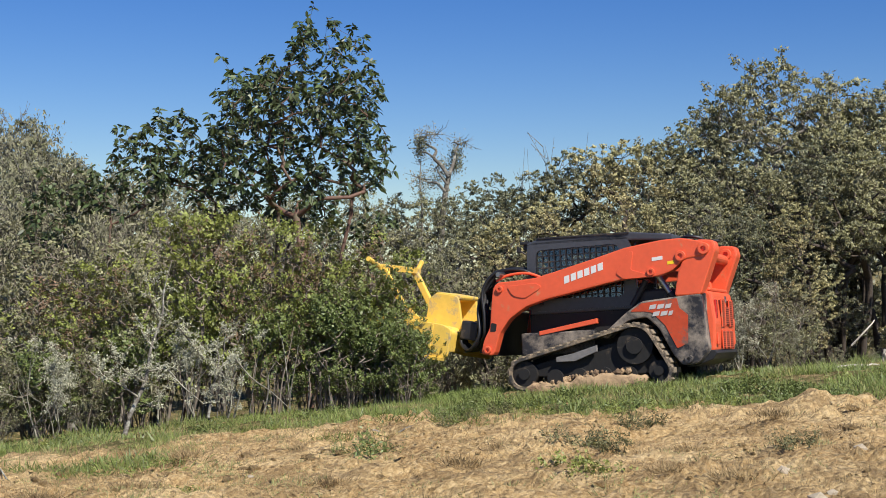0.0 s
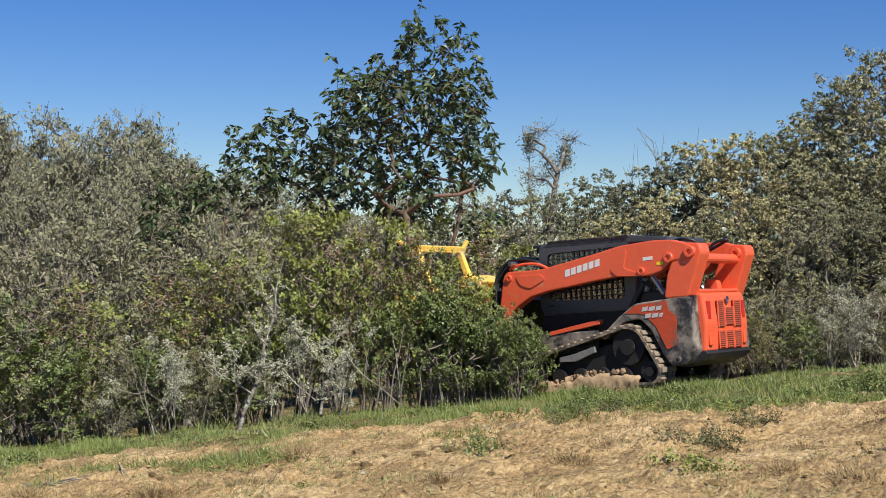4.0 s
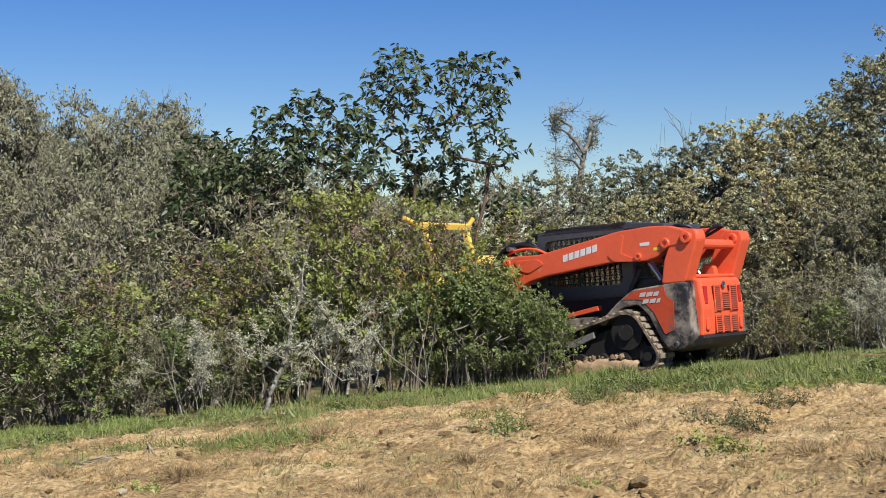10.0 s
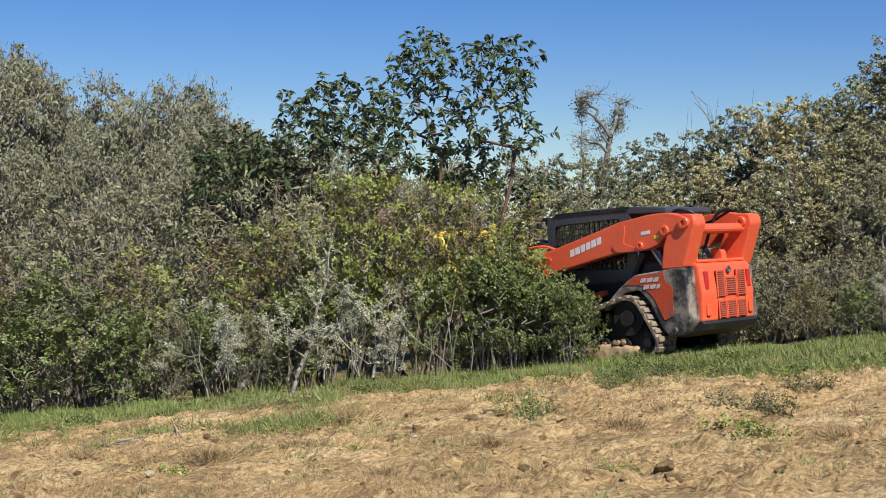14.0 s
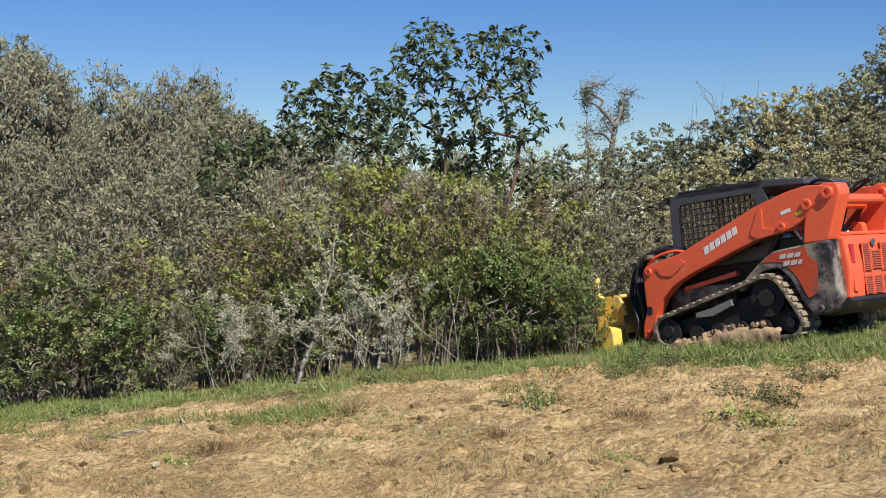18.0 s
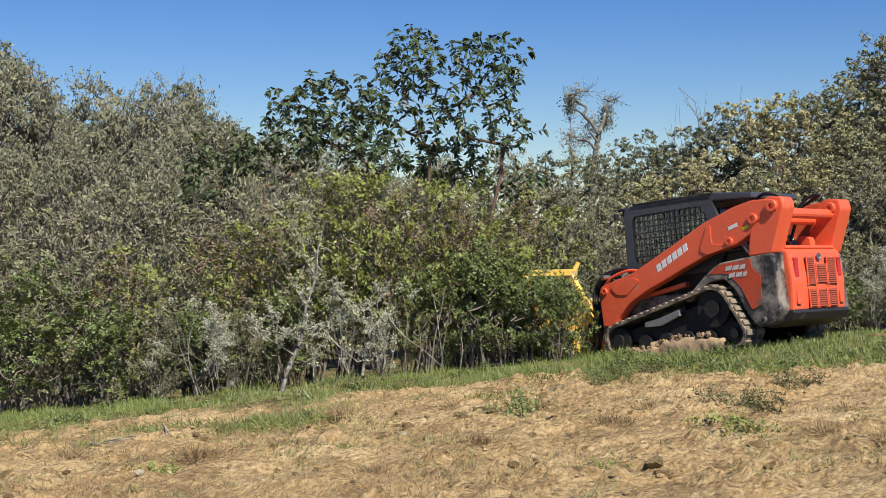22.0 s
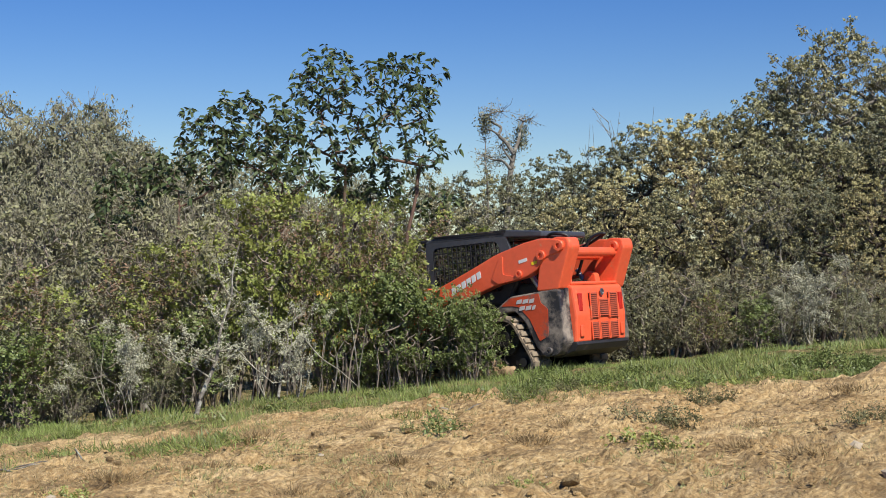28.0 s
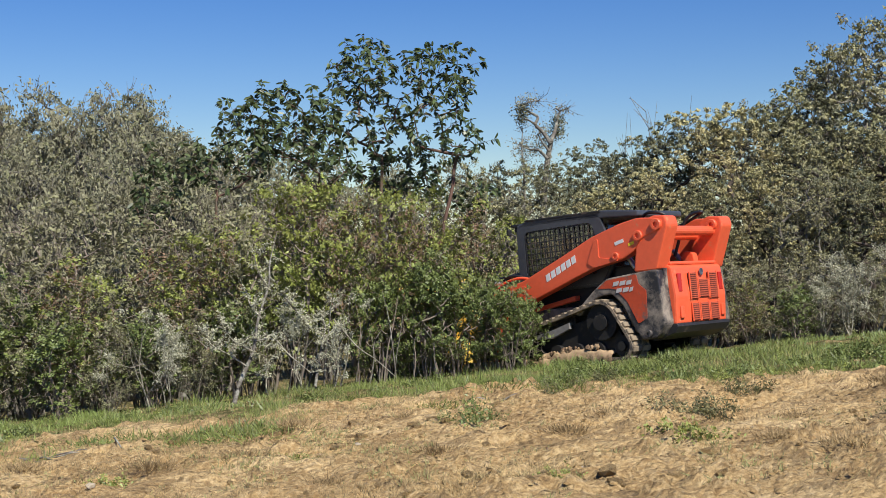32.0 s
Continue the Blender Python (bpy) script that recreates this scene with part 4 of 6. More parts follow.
def pushed_bush(seed, u, d, v, leaf):
    """A bush that goes down before the machine, by bearing, distance and the elevation of its top."""
    ob = shrub(seed, 2.6, 0.36, leaf, 13, 0.052, "leafy green bush that the machine pushes over", low=0.16, gaps=(2.5, -0.4))
    ob.name = "pushed_bush"
    x, y, top = from_eye(u, d, v)
    ob.matrix_basis = place(ob, x, y, 0, (top - float(lie(x, y))) / 2.6)
    return ob
early, late, last = pushed_bush(521, 4.0, 19.4, 0.75, deep_leaf), pushed_bush(522, 3.0, 19.6, 0.1, bright_leaf), pushed_bush(523, 2.4, 19.5, 0.0, deep_leaf)

crusted = material("lichen_crusted_bark", (0.30, 0.285, 0.215), 0.95, 0, 0.5, 16, 0.5, (0.11, 0.095, 0.07), 0.4, 9)
white_bush = plant("lichened_shrub", 517, crusted, 1.6, 2, 0.6, 4, "bare", 0.020, [("lichen", white_lichen, 18, 0.035, 0.036, 0.4, "hang", 0.55)], 0.2, "dead shrub crusted with white lichen", "bush", "", (2.4, 0.05), 0.4, 0.8)
stand_of([white_bush], [1.6], [(-3.0, 18.9, -2.3), (18.4, 20.2, -0.5), (17.5, 20.3, -1.5), (-9.2, 19.0, -2.9)], 21, 0.9, 0.8)

def lichened(name, d, limbs, seed, label, category):
    """A dead plant by the bearings and elevations of its limbs, tufts of lichen along them; the first limb is the trunk."""
    r = np.random.default_rng(seed)
    root = empty(name)
    at, twigs = [], []
    for k, (r0, r1, tufts, line) in enumerate(limbs):
        pts = np.array([from_eye(u, d + 0.12 * j * (-1) ** k, v) for j, (u, v) in enumerate(line)])
        stick("trunk" if k == 0 else "limb", pts, r0, r1, grey_bark if k == 0 else crusted, root)
        for j in range(tufts):
            f = r.uniform(0.15, 1.0) * (len(pts) - 1)
            i = min(int(f), len(pts) - 2)
            p = pts[i] + (pts[i + 1] - pts[i]) * (f - i)
            e = p + r.normal(size=3) * np.array([0.10, 0.08, 0.08]) + np.array([0, 0, 0.05])
            twigs.append(([p, (p + e) / 2 + r.normal(size=3) * 0.015, e], [0.006, 0.005, 0.003], 3))
            at.append(p + (e - p) * r.uniform(0.1, 1.0, (34, 1)) + r.normal(size=(34, 3)) * 0.018)
    tagged(part("twig_tangle", tubes("twig_tangle", twigs, crusted), None, root), kind="stuff")
    at = np.concatenate(at)
    L = 0.030 * r.uniform(0.5, 1.4, len(at))
    tagged(part("lichen", leaf_mesh("lichen", at, r.normal(size=at.shape), L, L * 0.5, white_lichen, r, flake=True), None, root), kind="stuff")
    return tagged(root, label, category)

lichened("dead_sapling", 18.45, [
    (0.034, 0.005, 12, ((-6.30, -6.75), (-6.02, -5.75), (-5.50, -4.55), (-5.28, -3.25), (-4.86, -1.95), (-4.80, -1.0), (-4.50, 0.22))),
    (0.016, 0.005, 16, ((-5.54, -4.55), (-6.25, -4.15), (-6.78, -3.40))), (0.014, 0.005, 18, ((-5.75, -5.15), (-6.4, -4.70), (-7.15, -4.25), (-7.35, -3.70))),
    (0.014, 0.006, 10, ((-5.40, -4.15), (-4.66, -4.10), (-4.10, -4.70), (-3.22, -5.45))), (0.012, 0.004, 7, ((-5.17, -3.25), (-5.6, -2.7), (-5.75, -2.1))),
    (0.010, 0.004, 5, ((-4.95, -1.95), (-5.3, -1.3), (-5.45, -0.5)))], 61, "leaning dead sapling crusted with white lichen", "tree")
lichened("lichened_shrub", 18.75, [
    (0.022, 0.008, 14, ((-3.05, -6.00), (-2.88, -4.85), (-2.65, -3.70), (-2.78, -3.10))), (0.018, 0.007, 16, ((-3.20, -3.70), (-3.80, -2.95), (-4.40, -2.25))),
    (0.014, 0.005, 12, ((-2.78, -4.30), (-2.20, -3.70), (-1.62, -4.10))), (0.013, 0.005, 6, ((-2.05, -6.00), (-1.78, -5.00), (-1.70, -4.15))),
    (0.012, 0.005, 6, ((-5.00, -6.20), (-4.95, -5.15), (-4.66, -4.70)))], 62, "dead shrub crusted with white lichen", "bush")
for pts in (((-0.75, 18.8, 0.55), (-0.45, 18.75, 0.2), (-0.2, 18.75, 0.02), (0.05, 18.7, -0.2)),):
    tagged(stick("dead_branch", pts, 0.012, 0.005, crusted), "bare grey branch caught in the brush", "branch")

# thin bare stems in the dark under the thicket
r6 = random.Random(77)
for k in range(26):
    u = -4.4 + 8.6 * (k + r6.random()) / 26
    d = 19.0 + r6.uniform(0, 0.4)
    x, y = from_eye(u, d)
    z = float(lie(x, y))
    h, lx = r6.uniform(0.6, 1.3), r6.uniform(-0.25, 0.25)
    tagged(stick("sapling", ((x, y, z - 0.05), (x + lx * 0.3, y, z + h * 0.4), (x + lx * 0.5 + r6.uniform(-0.05, 0.05), y + 0.05, z + h * 0.7), (x + lx, y + 0.1, z + h)), r6.uniform(0.007, 0.013), 0.004, grey_bark if k % 3 else twig_bark), "thin bare grey sapling at the thicket's foot", "sapling", "bare saplings")

# grass and weeds on the bank
def clod_mesh(seed, mat):
    r4 = random.Random(seed)
    bm = bmesh.new()
    bmesh.ops.create_icosphere(bm, subdivisions=1, radius=1)
    for v in bm.verts:
        v.co *= r4.uniform(0.65, 1.25)
    me = bpy.data.meshes.new("clod")
    bm.to_mesh(me), bm.free()
    me.materials.append(mat)
    return me

def blades(name, tufts, per, seed, mat, area, height, keep, width=0.010, spread=0.06):
    """Grass in tufts, each of its own height, where keep() lets it grow."""
    rng = np.random.default_rng(seed)
    x, y = rng.uniform(area[0], area[1], tufts), rng.uniform(area[2], area[3], tufts)
    ok = keep(x, y, rng)
    x, y = x[ok], y[ok]
    tall = height * (0.35 + 1.1 * rng.random(len(x)) ** 2) * (1 + 0.6 * np.clip(fbm(x, y, 1.6, 2, 40), -0.8, 1))
    wide = spread * rng.uniform(0.5, 1.6, len(x))
    x, y, tall, wide = (np.repeat(a, per) for a in (x, y, tall, wide))
    n = len(x)
    dx, dy = rng.normal(size=n) * wide, rng.normal(size=n) * wide
    at = np.stack([x + dx, y + dy, surface(x + dx, y + dy) - 0.01], 1)
    way = rng.normal(size=(n, 3)) * 0.3 + np.stack([dx / wide, dy / wide, np.zeros(n)], 1) * 0.22 + np.array([0, 0, 1.0])
    return leaf_mesh(name, at, way, tall * rng.uniform(0.5, 1.2, n), np.full(n, width), mat, rng, droop=0.12, flake=True)

def put_stuff(name, me, label, category):
    return tagged(new(name, me), label, category, kind="stuff")

def green_share(x, y, r):
    patch = np.clip((fbm(x, y * 1.5, 1.3, 4, 66) + 0.05) * 4, 0.04, 1)
    return r.random(len(x)) < grassy(x, y) ** 1.5 * patch

put_stuff("grass", blades("grass", 30000, 12, 60, grass_blade, (-8.5, 9.5, 13.0, 19.6), 0.125, green_share, 0.011, 0.07), "fresh green spring grass along the thicket", "grass")
put_stuff("broadleaf_weeds", blades("broadleaf_weeds", 5200, 18, 67, deep_leaf, (-8.5, 9.5, 13.2, 19.0), 0.09, lambda x, y, r: (grassy(x, y) > 0.45) & (fbm(x, y, 1.5, 3, 45) > -0.05 + 0.5 * r.random(len(x))), 0.030, 0.07), "low dark green broad-leaved weeds in the grass", "weed")
put_stuff("straw_grass", blades("straw_grass", 16000, 9, 65, straw_blade, (-8.5, 9.5, 13.0, 18.6), 0.085, lambda x, y, r: (r.random(len(x)) < 1.6 * grassy(x, y) * (1 - 0.55 * grassy(x, y))) & (fbm(x, y, 1.3, 3, 44) > -0.2), 0.006), "straw-coloured grass at the edge of the clay", "grass")
def tufted(scale, seed, bare):
    """Tufts gather in drifts; bare: how much of the clay stays free of them."""
    return lambda x, y, r: fbm(x, y * 1.6, scale, 4, seed) > bare + 0.6 * r.random(len(x)) + 0.25 * (x > 1.0) - 0.25 * grassy(x, y)
put_stuff("dry_grass", blades("dry_grass", 30000, 11, 61, dry_blade, (-7.5, 9.0, 8.5, 17.0), 0.055, tufted(1.1, 51, -0.12), 0.0065, 0.045), "short dry reddish grass tufts on the clay", "grass")
put_stuff("weeds", blades("weeds", 14000, 10, 62, weed_blade, (-7.0, 8.5, 8.5, 17.0), 0.06, tufted(1.7, 57, 0.02), 0.010, 0.045), "low grey-green weeds scattered over the clay", "weed")

def rubble(name, count, seed, mat, low, high):
    """Clods or stones strewn over the clay: rough little lumps."""
    rng = np.random.default_rng(seed)
    x, y = rng.uniform(-7, 9, count), rng.uniform(8.5, 17.5, count)
    ok = (fbm(x, y, 1.2, 3, 71) > -0.35 + 0.6 * rng.random(count)) & (grassy(x, y) < 0.6)
    x, y = x[ok], y[ok]
    n = len(x)
    base = np.array([[1, 0, 0], [0, 1, 0], [-1, 0, 0], [0, -1, 0], [0.6, 0.6, 0.8], [-0.6, 0.6, 0.7], [-0.6, -0.6, 0.8], [0.6, -0.6, 0.7]], float)
    r = low + (high - low) * rng.random(n) ** 3
    turn = rng.uniform(0, 6.28, n)
    p = base[None] * rng.uniform(0.6, 1.3, (n, 8, 3)) * r[:, None, None]
    c, s = np.cos(turn)[:, None], np.sin(turn)[:, None]
    p = np.stack([p[..., 0] * c - p[..., 1] * s, p[..., 0] * s + p[..., 1] * c, p[..., 2] * 0.7], -1)
    p += np.stack([x, y, surface(x, y) - 0.25 * r], 1)[:, None]
    q = np.array([[0, 4, 5, 1], [1, 5, 6, 2], [2, 6, 7, 3], [3, 7, 4, 0], [4, 7, 6, 5]])
    return quick_mesh(name, p.reshape(-1, 3), (np.arange(n)[:, None, None] * 8 + q[None]).reshape(-1, 4), mat)

put_stuff("clay_clods", rubble("clay_clods", 13000, 63, ground_mat, 0.008, 0.034), "crumbled tan clay clods", "clod")
clay_lumps = [clod_mesh(80 + k, ground_mat) for k in range(6)]
r7 = random.Random(19)
count = 0
while count < 240:
    x, y = r7.uniform(-5.5, 6.5), r7.uniform(9.0, 15.5)
    if float(grassy(x, y)) > 0.5 or float(fbm(x, y, 0.9, 3, 73)) < r7.uniform(-0.6, 0.6):
        continue
    ob = new("clay_clod", clay_lumps[count % 6])
    ob.parent = ground
    k = 0.022 + 0.05 * r7.random() ** 2.5
    ob.matrix_basis = pose(x, y, float(surface(x, y)) + 0.1 * k, r7.uniform(-20, 20), r7.uniform(-20, 20), r7.uniform(0, 360)) @ Matrix.Diagonal((k * 1.2, k, k * 0.65, 1))
    count += 1
put_stuff("stones", rubble("stones", 60, 64, stone, 0.012, 0.035), "pale small stones lying on the clay", "stone")

for u, v0, v1, lean in ((23.35, -3.75, -3.05, 0.03), (23.55, -3.80, -3.20, -0.05)):
    x, y, top = from_eye(u, 20.6, v1)
    tagged(stick("wooden_stake", ((x, y, float(lie(x, y)) - 0.05), (x + lean * 0.5, y, (float(lie(x, y)) + top) / 2), (x + lean, y, top)), 0.022, 0.018, pale_wood), "short pale wooden stake standing in the grass", "stake", "wooden stakes")
tagged(stick("fallen_limb", (from_eye(22.2, 21.6, -2.95), from_eye(22.6, 21.6, -2.5), from_eye(22.95, 21.7, -2.1), from_eye(23.05, 21.8, -1.95)), 0.016, 0.008, pale_wood), "bleached fallen limb leaning in the brush", "branch")

# single plants on the clay
def tuft(name, seed, count, height, spread, mat, label, category="weed", width=0.009, upright=0.5, dome=0.0):
    """A tuft of blades from the ground, or, with dome (a leaf's length), a low bushy plant."""
    rng = np.random.default_rng(seed)
    at = rng.normal(size=(count, 3)) * np.array([spread, spread, 0]) * 0.5
    way = rng.normal(size=(count, 3)) * upright + at / spread * 0.6 + np.array([0, 0, 1.0])
    L = height * rng.uniform(0.4, 1.1, count)
    root = empty(name)
    sprig = [(p, p + w * l * 0.5, p + w * l * 0.85) for p, w, l in zip(at[:24], way[:24], L[:24])]
    if dome:
        k = rng.integers(0, 24, count)
        f = rng.uniform(0.15, 1.0, count)[:, None]
        base, tip = np.array([q[0] for q in sprig])[k], np.array([q[2] for q in sprig])[k]
        at = base + (tip - base) * f + rng.normal(size=(count, 3)) * spread * 0.10
        L, way = dome * rng.uniform(0.6, 1.4, count), rng.normal(size=(count, 3)) + np.array([0, 0, 0.5])
    me = leaf_mesh("leaves", at, way, L, np.full(count, width), mat, rng, droop=0.15)
    tagged(part("leaf_clump", me, None, root), kind="stuff")
    tagged(part("stalk_clump", tubes("stalk_clump", [(q, [0.003, 0.002, 0.0015], 3) for q in sprig], mat), None, root), kind="stuff")
    return tagged(root, label, category)

def sow(ob, spots):
    for i, (x, y, turn, size) in enumerate(spots):
        m = pose(x, y, float(surface(x, y)) - 0.01, 0, 0, turn) @ Matrix.Scale(size, 4)
        if i == 0:
            first = m
        else:
            copy_thing(ob, m)
    ob.matrix_basis = first

dark_shrub = tuft("sagebrush_clump", 701, 620, 0.20, 0.24, shrub_leaf, "low grey-green shrub clump on bare clay", "shrub", 0.014, 0.45, 0.035)
sow(dark_shrub, [(2.63, 12.59, 0, 1.0), (2.85, 12.25, 80, 0.95), (3.35, 13.35, 160, 0.85), (4.14, 11.26, 30, 0.8), (1.9, 15.6, 10, 0.9), (2.4, 15.9, 70, 0.8)])
leafy = tuft("green_weed", 702, 320, 0.11, 0.22, bright_leaf, "bright green leafy weed on bare clay", "weed", 0.022, 0.7, 0.04)
sow(leafy, [(2.35, 11.4, 0, 1.0), (2.40, 10.85, 60, 0.8), (-2.25, 11.7, 20, 0.7), (0.2, 11.0, 50, 0.6), (1.2, 9.8, 20, 0.6), (-0.9, 12.4, 130, 0.6)])
tall = tuft("tall_weed", 703, 260, 0.32, 0.14, deep_leaf, "tall dark green weed standing on the clay", "weed", 0.018, 0.25, 0.04)
sow(tall, [(0.79, 13.39, 0, 1.05), (0.95, 13.5, 60, 0.7), (-0.75, 16.9, 100, 0.6), (0.55, 13.9, 30, 0.5)])
straw = tuft("dry_tuft", 704, 420, 0.11, 0.17, dry_blade, "dry straw-coloured grass tuft", "grass tuft", 0.007, 0.45)
sow(straw, [(3.1, 9.58, 0, 1.1), (3.4, 12.0, 30, 0.9), (2.0, 13.0, 60, 0.9), (1.5, 12.2, 90, 1.0), (0.4, 12.2, 120, 1.0), (-1.3, 12.8, 150, 1.1), (-2.0, 12.1, 180, 1.0), (-3.4, 13.2, 20, 1.0), (4.4, 12.6, 50, 1.0), (4.9, 12.0, 80, 0.8), (2.9, 10.6, 10, 0.8), (1.0, 10.6, 40, 0.9), (-0.5, 10.8, 70, 0.9), (-1.7, 10.7, 100, 0.8), (0.2, 14.6, 15, 1.0), (-1.0, 14.4, 35, 1.0), (1.6, 14.6, 55, 0.9)])
turf = tuft("grass_tuft", 705, 320, 0.15, 0.42, grass_blade, "clump of fresh green grass on the clay", "grass tuft", 0.010, 0.6)
sow(turf, [(-1.45, 14.2, 0, 1.0), (-1.95, 14.5, 40, 1.1), (-2.5, 14.9, 80, 1.1), (-1.2, 14.9, 120, 0.9), (-3.2, 15.2, 10, 1.0), (-4.2, 14.9, 50, 1.0), (-5.0, 15.3, 90, 1.1), (0.6, 15.4, 130, 0.8), (2.0, 15.5, 170, 0.9), (3.2, 15.2, 30, 0.9), (-3.9, 13.7, 20, 0.7), (4.3, 14.5, 70, 0.8), (1.3, 16.3, 100, 1.0), (-0.3, 16.8, 150, 1.0)])

mound = tuft("leafy_weed", 706, 420, 0.17, 0.26, deep_leaf, "dark green leafy weed clump in the grass", "weed", 0.022, 0.45, 0.05)
herb = tuft("pale_weed", 707, 300, 0.13, 0.22, bright_leaf, "yellow-green weed clump in the grass", "weed", 0.018, 0.5, 0.045)
r8 = random.Random(23)
for ob, many in ((mound, 62), (herb, 26)):
    spots = []
    while len(spots) < many:
        x = r8.uniform(-5.5, 8.2)
        y = float(np.interp(x, [-9, -5, -3, -1, 1, 3, 5, 8], [15.9, 16.0, 16.2, 16.6, 16.4, 15.3, 14.4, 13.6])) + r8.uniform(-0.3, 2.6)
        if float(grassy(x, y)) > 0.4 and y < 18.3 and r8.random() < 0.35 + 0.65 * (x > 1.5):
            spots.append((x, y, r8.uniform(0, 360), r8.uniform(0.4, 0.85)))
    sow(ob, spots)

# stones, twigs and a bleached log
stone_meshes = [clod_mesh(40 + k, stone) for k in range(4)]
for k, (x, y, r) in enumerate(((3.32, 8.62, 0.085), (3.45, 8.75, 0.05), (3.26, 9.59, 0.05), (3.12, 9.7, 0.04), (3.38, 9.5, 0.06), (-2.38, 11.33, 0.05), (3.05, 8.9, 0.04), (2.6, 9.3, 0.035), (4.38, 10.52, 0.07), (1.35, 10.1, 0.04))):
    ob = new("field_stone", stone_meshes[k % 4])
    ob.matrix_basis = pose(x, y, float(surface(x, y)) + r * 0.15, 0, 0, 47 * k) @ Matrix.Diagonal((r, r * 0.8, r * 0.55, 1))
    tagged(ob, "pale weathered field stone on clay", "stone", "field stones")
def lying(name, x, y, length, turn, r, mat, label, category, bend=0.06):
    pts = []
    for k in range(6):
        s = (k / 5 - 0.5) * length
        px, py = x + s * math.cos(radians(turn)) - bend * math.sin(k * 1.7) * math.sin(radians(turn)), y + s * math.sin(radians(turn)) + bend * math.sin(k * 1.7)
        pts.append((px, py, float(surface(px, py)) + r * 0.7))
    return tagged(stick(name, pts, r, r * 0.5, mat), label, category)
lying("fallen_branch", 1.13, 15.43, 0.6, 8, 0.013, grey_bark, "bleached fallen branch in the grass", "branch")
for k in range(9):
    lying("fallen_twig", -3.2 + 0.09 * k - 0.3, 14.35 + 0.05 * (k % 4), 0.5 + 0.06 * (k % 3), -20 + 17 * k, 0.009, grey_bark, "grey dead twig lying on the clay", "twig", 0.05)
lying("fallen_branch", 7.4, 17.9, 0.8, 15, 0.02, pale_wood, "bleached fallen branch in the grass", "branch")


# ---- the track loader: x forward, y to its left, z up, origin on the ground under its tail ----
PIVOT = Vector((-0.05, 0.0, 1.677))          # the lift arm's hinge
HITCH = Vector((2.90, 0.0, 0.52))            # the coupler at the arm's foot

loader = empty("compact_track_loader")
tagged(loader, "orange and black compact track loader, muddy, on rubber tracks", "track loader")

# chassis
part("chassis", box(0.15, 2.42, -0.52, 0.52, 0.28, 1.00, 0.03), undercarriage, loader)
part("belly_plate", plate([(0.05, 0.30), (0.25, 0.22), (2.3, 0.24), (2.45, 0.32), (2.4, 0.36), (0.1, 0.36)], -0.5, 0.5, 0.01), black_steel, loader)
part("counterweight", plate([(-0.10, 0.36), (-0.04, 0.28), (0.20, 0.20), (0.30, 0.20), (0.30, 0.40), (-0.08, 0.40)], -0.70, 0.64, 0.012), black_steel, loader, "black steel rear bumper")
for y0, y1 in ((0.46, 0.62), (-0.62, -0.46)):
    part("side_sill", box(1.50, 2.52, y0, y1, 0.44, 0.74, 0.02), fender_black, loader)
    part("orange_stripe", plate([(2.26, 0.70), (2.26, 0.755), (1.46, 0.885), (1.46, 0.82)], y0 + 0.02 if y0 > 0 else y0 - 0.012, y1 + 0.012 if y0 > 0 else y1 - 0.02, 0.006), orange, loader)

FENDER = rounded([(1.36, 0.64), (1.02, 0.92), (0.80, 1.06), (0.02, 1.12), (-0.03, 0.40), (0.10, 0.24), (0.30, 0.22), (0.42, 0.36), (0.58, 0.70), (0.74, 0.86), (0.98, 0.83), (1.28, 0.60)], 0.05, 3)
DECAL = rounded([(0.95, 0.935), (0.80, 1.035), (0.33, 1.075), (0.31, 0.95), (0.20, 0.86), (0.22, 0.50), (0.36, 0.44), (0.50, 0.74), (0.66, 0.91), (0.76, 0.93)], 0.02, 2)
for s in (1, -1):
    f = part("rear_fender", plate(FENDER, 0.60 * s, 0.84 * s, 0.018), fender_black, loader, "black fender caked with grey mud")
    part("decal_panel", plate(DECAL, 0.835 * s, 0.846 * s, 0.0), orange_panel, f, "scuffed orange decal panel")
    for row, (z0, x0, widths) in enumerate(((0.955, 0.70, (0.085, 0.085, 0.075)), (0.865, 0.66, (0.085, 0.085, 0.05)))):
        x = x0
        for w in widths:
            part("marking", plate([(x, z0 - 0.005), (x - 0.02, z0 + 0.05), (x - 0.02 - w, z0 + 0.058), (x - w, z0 + 0.003)], 0.847 * s, 0.851 * s, 0.0), grey_mark, f)
            x -= w + 0.018
    part("tie_down_bolt", ring((0.22, 0.84 * s, 0.30), (0, s, 0), 0.052, 0.022, 0.035), fender_black, f)

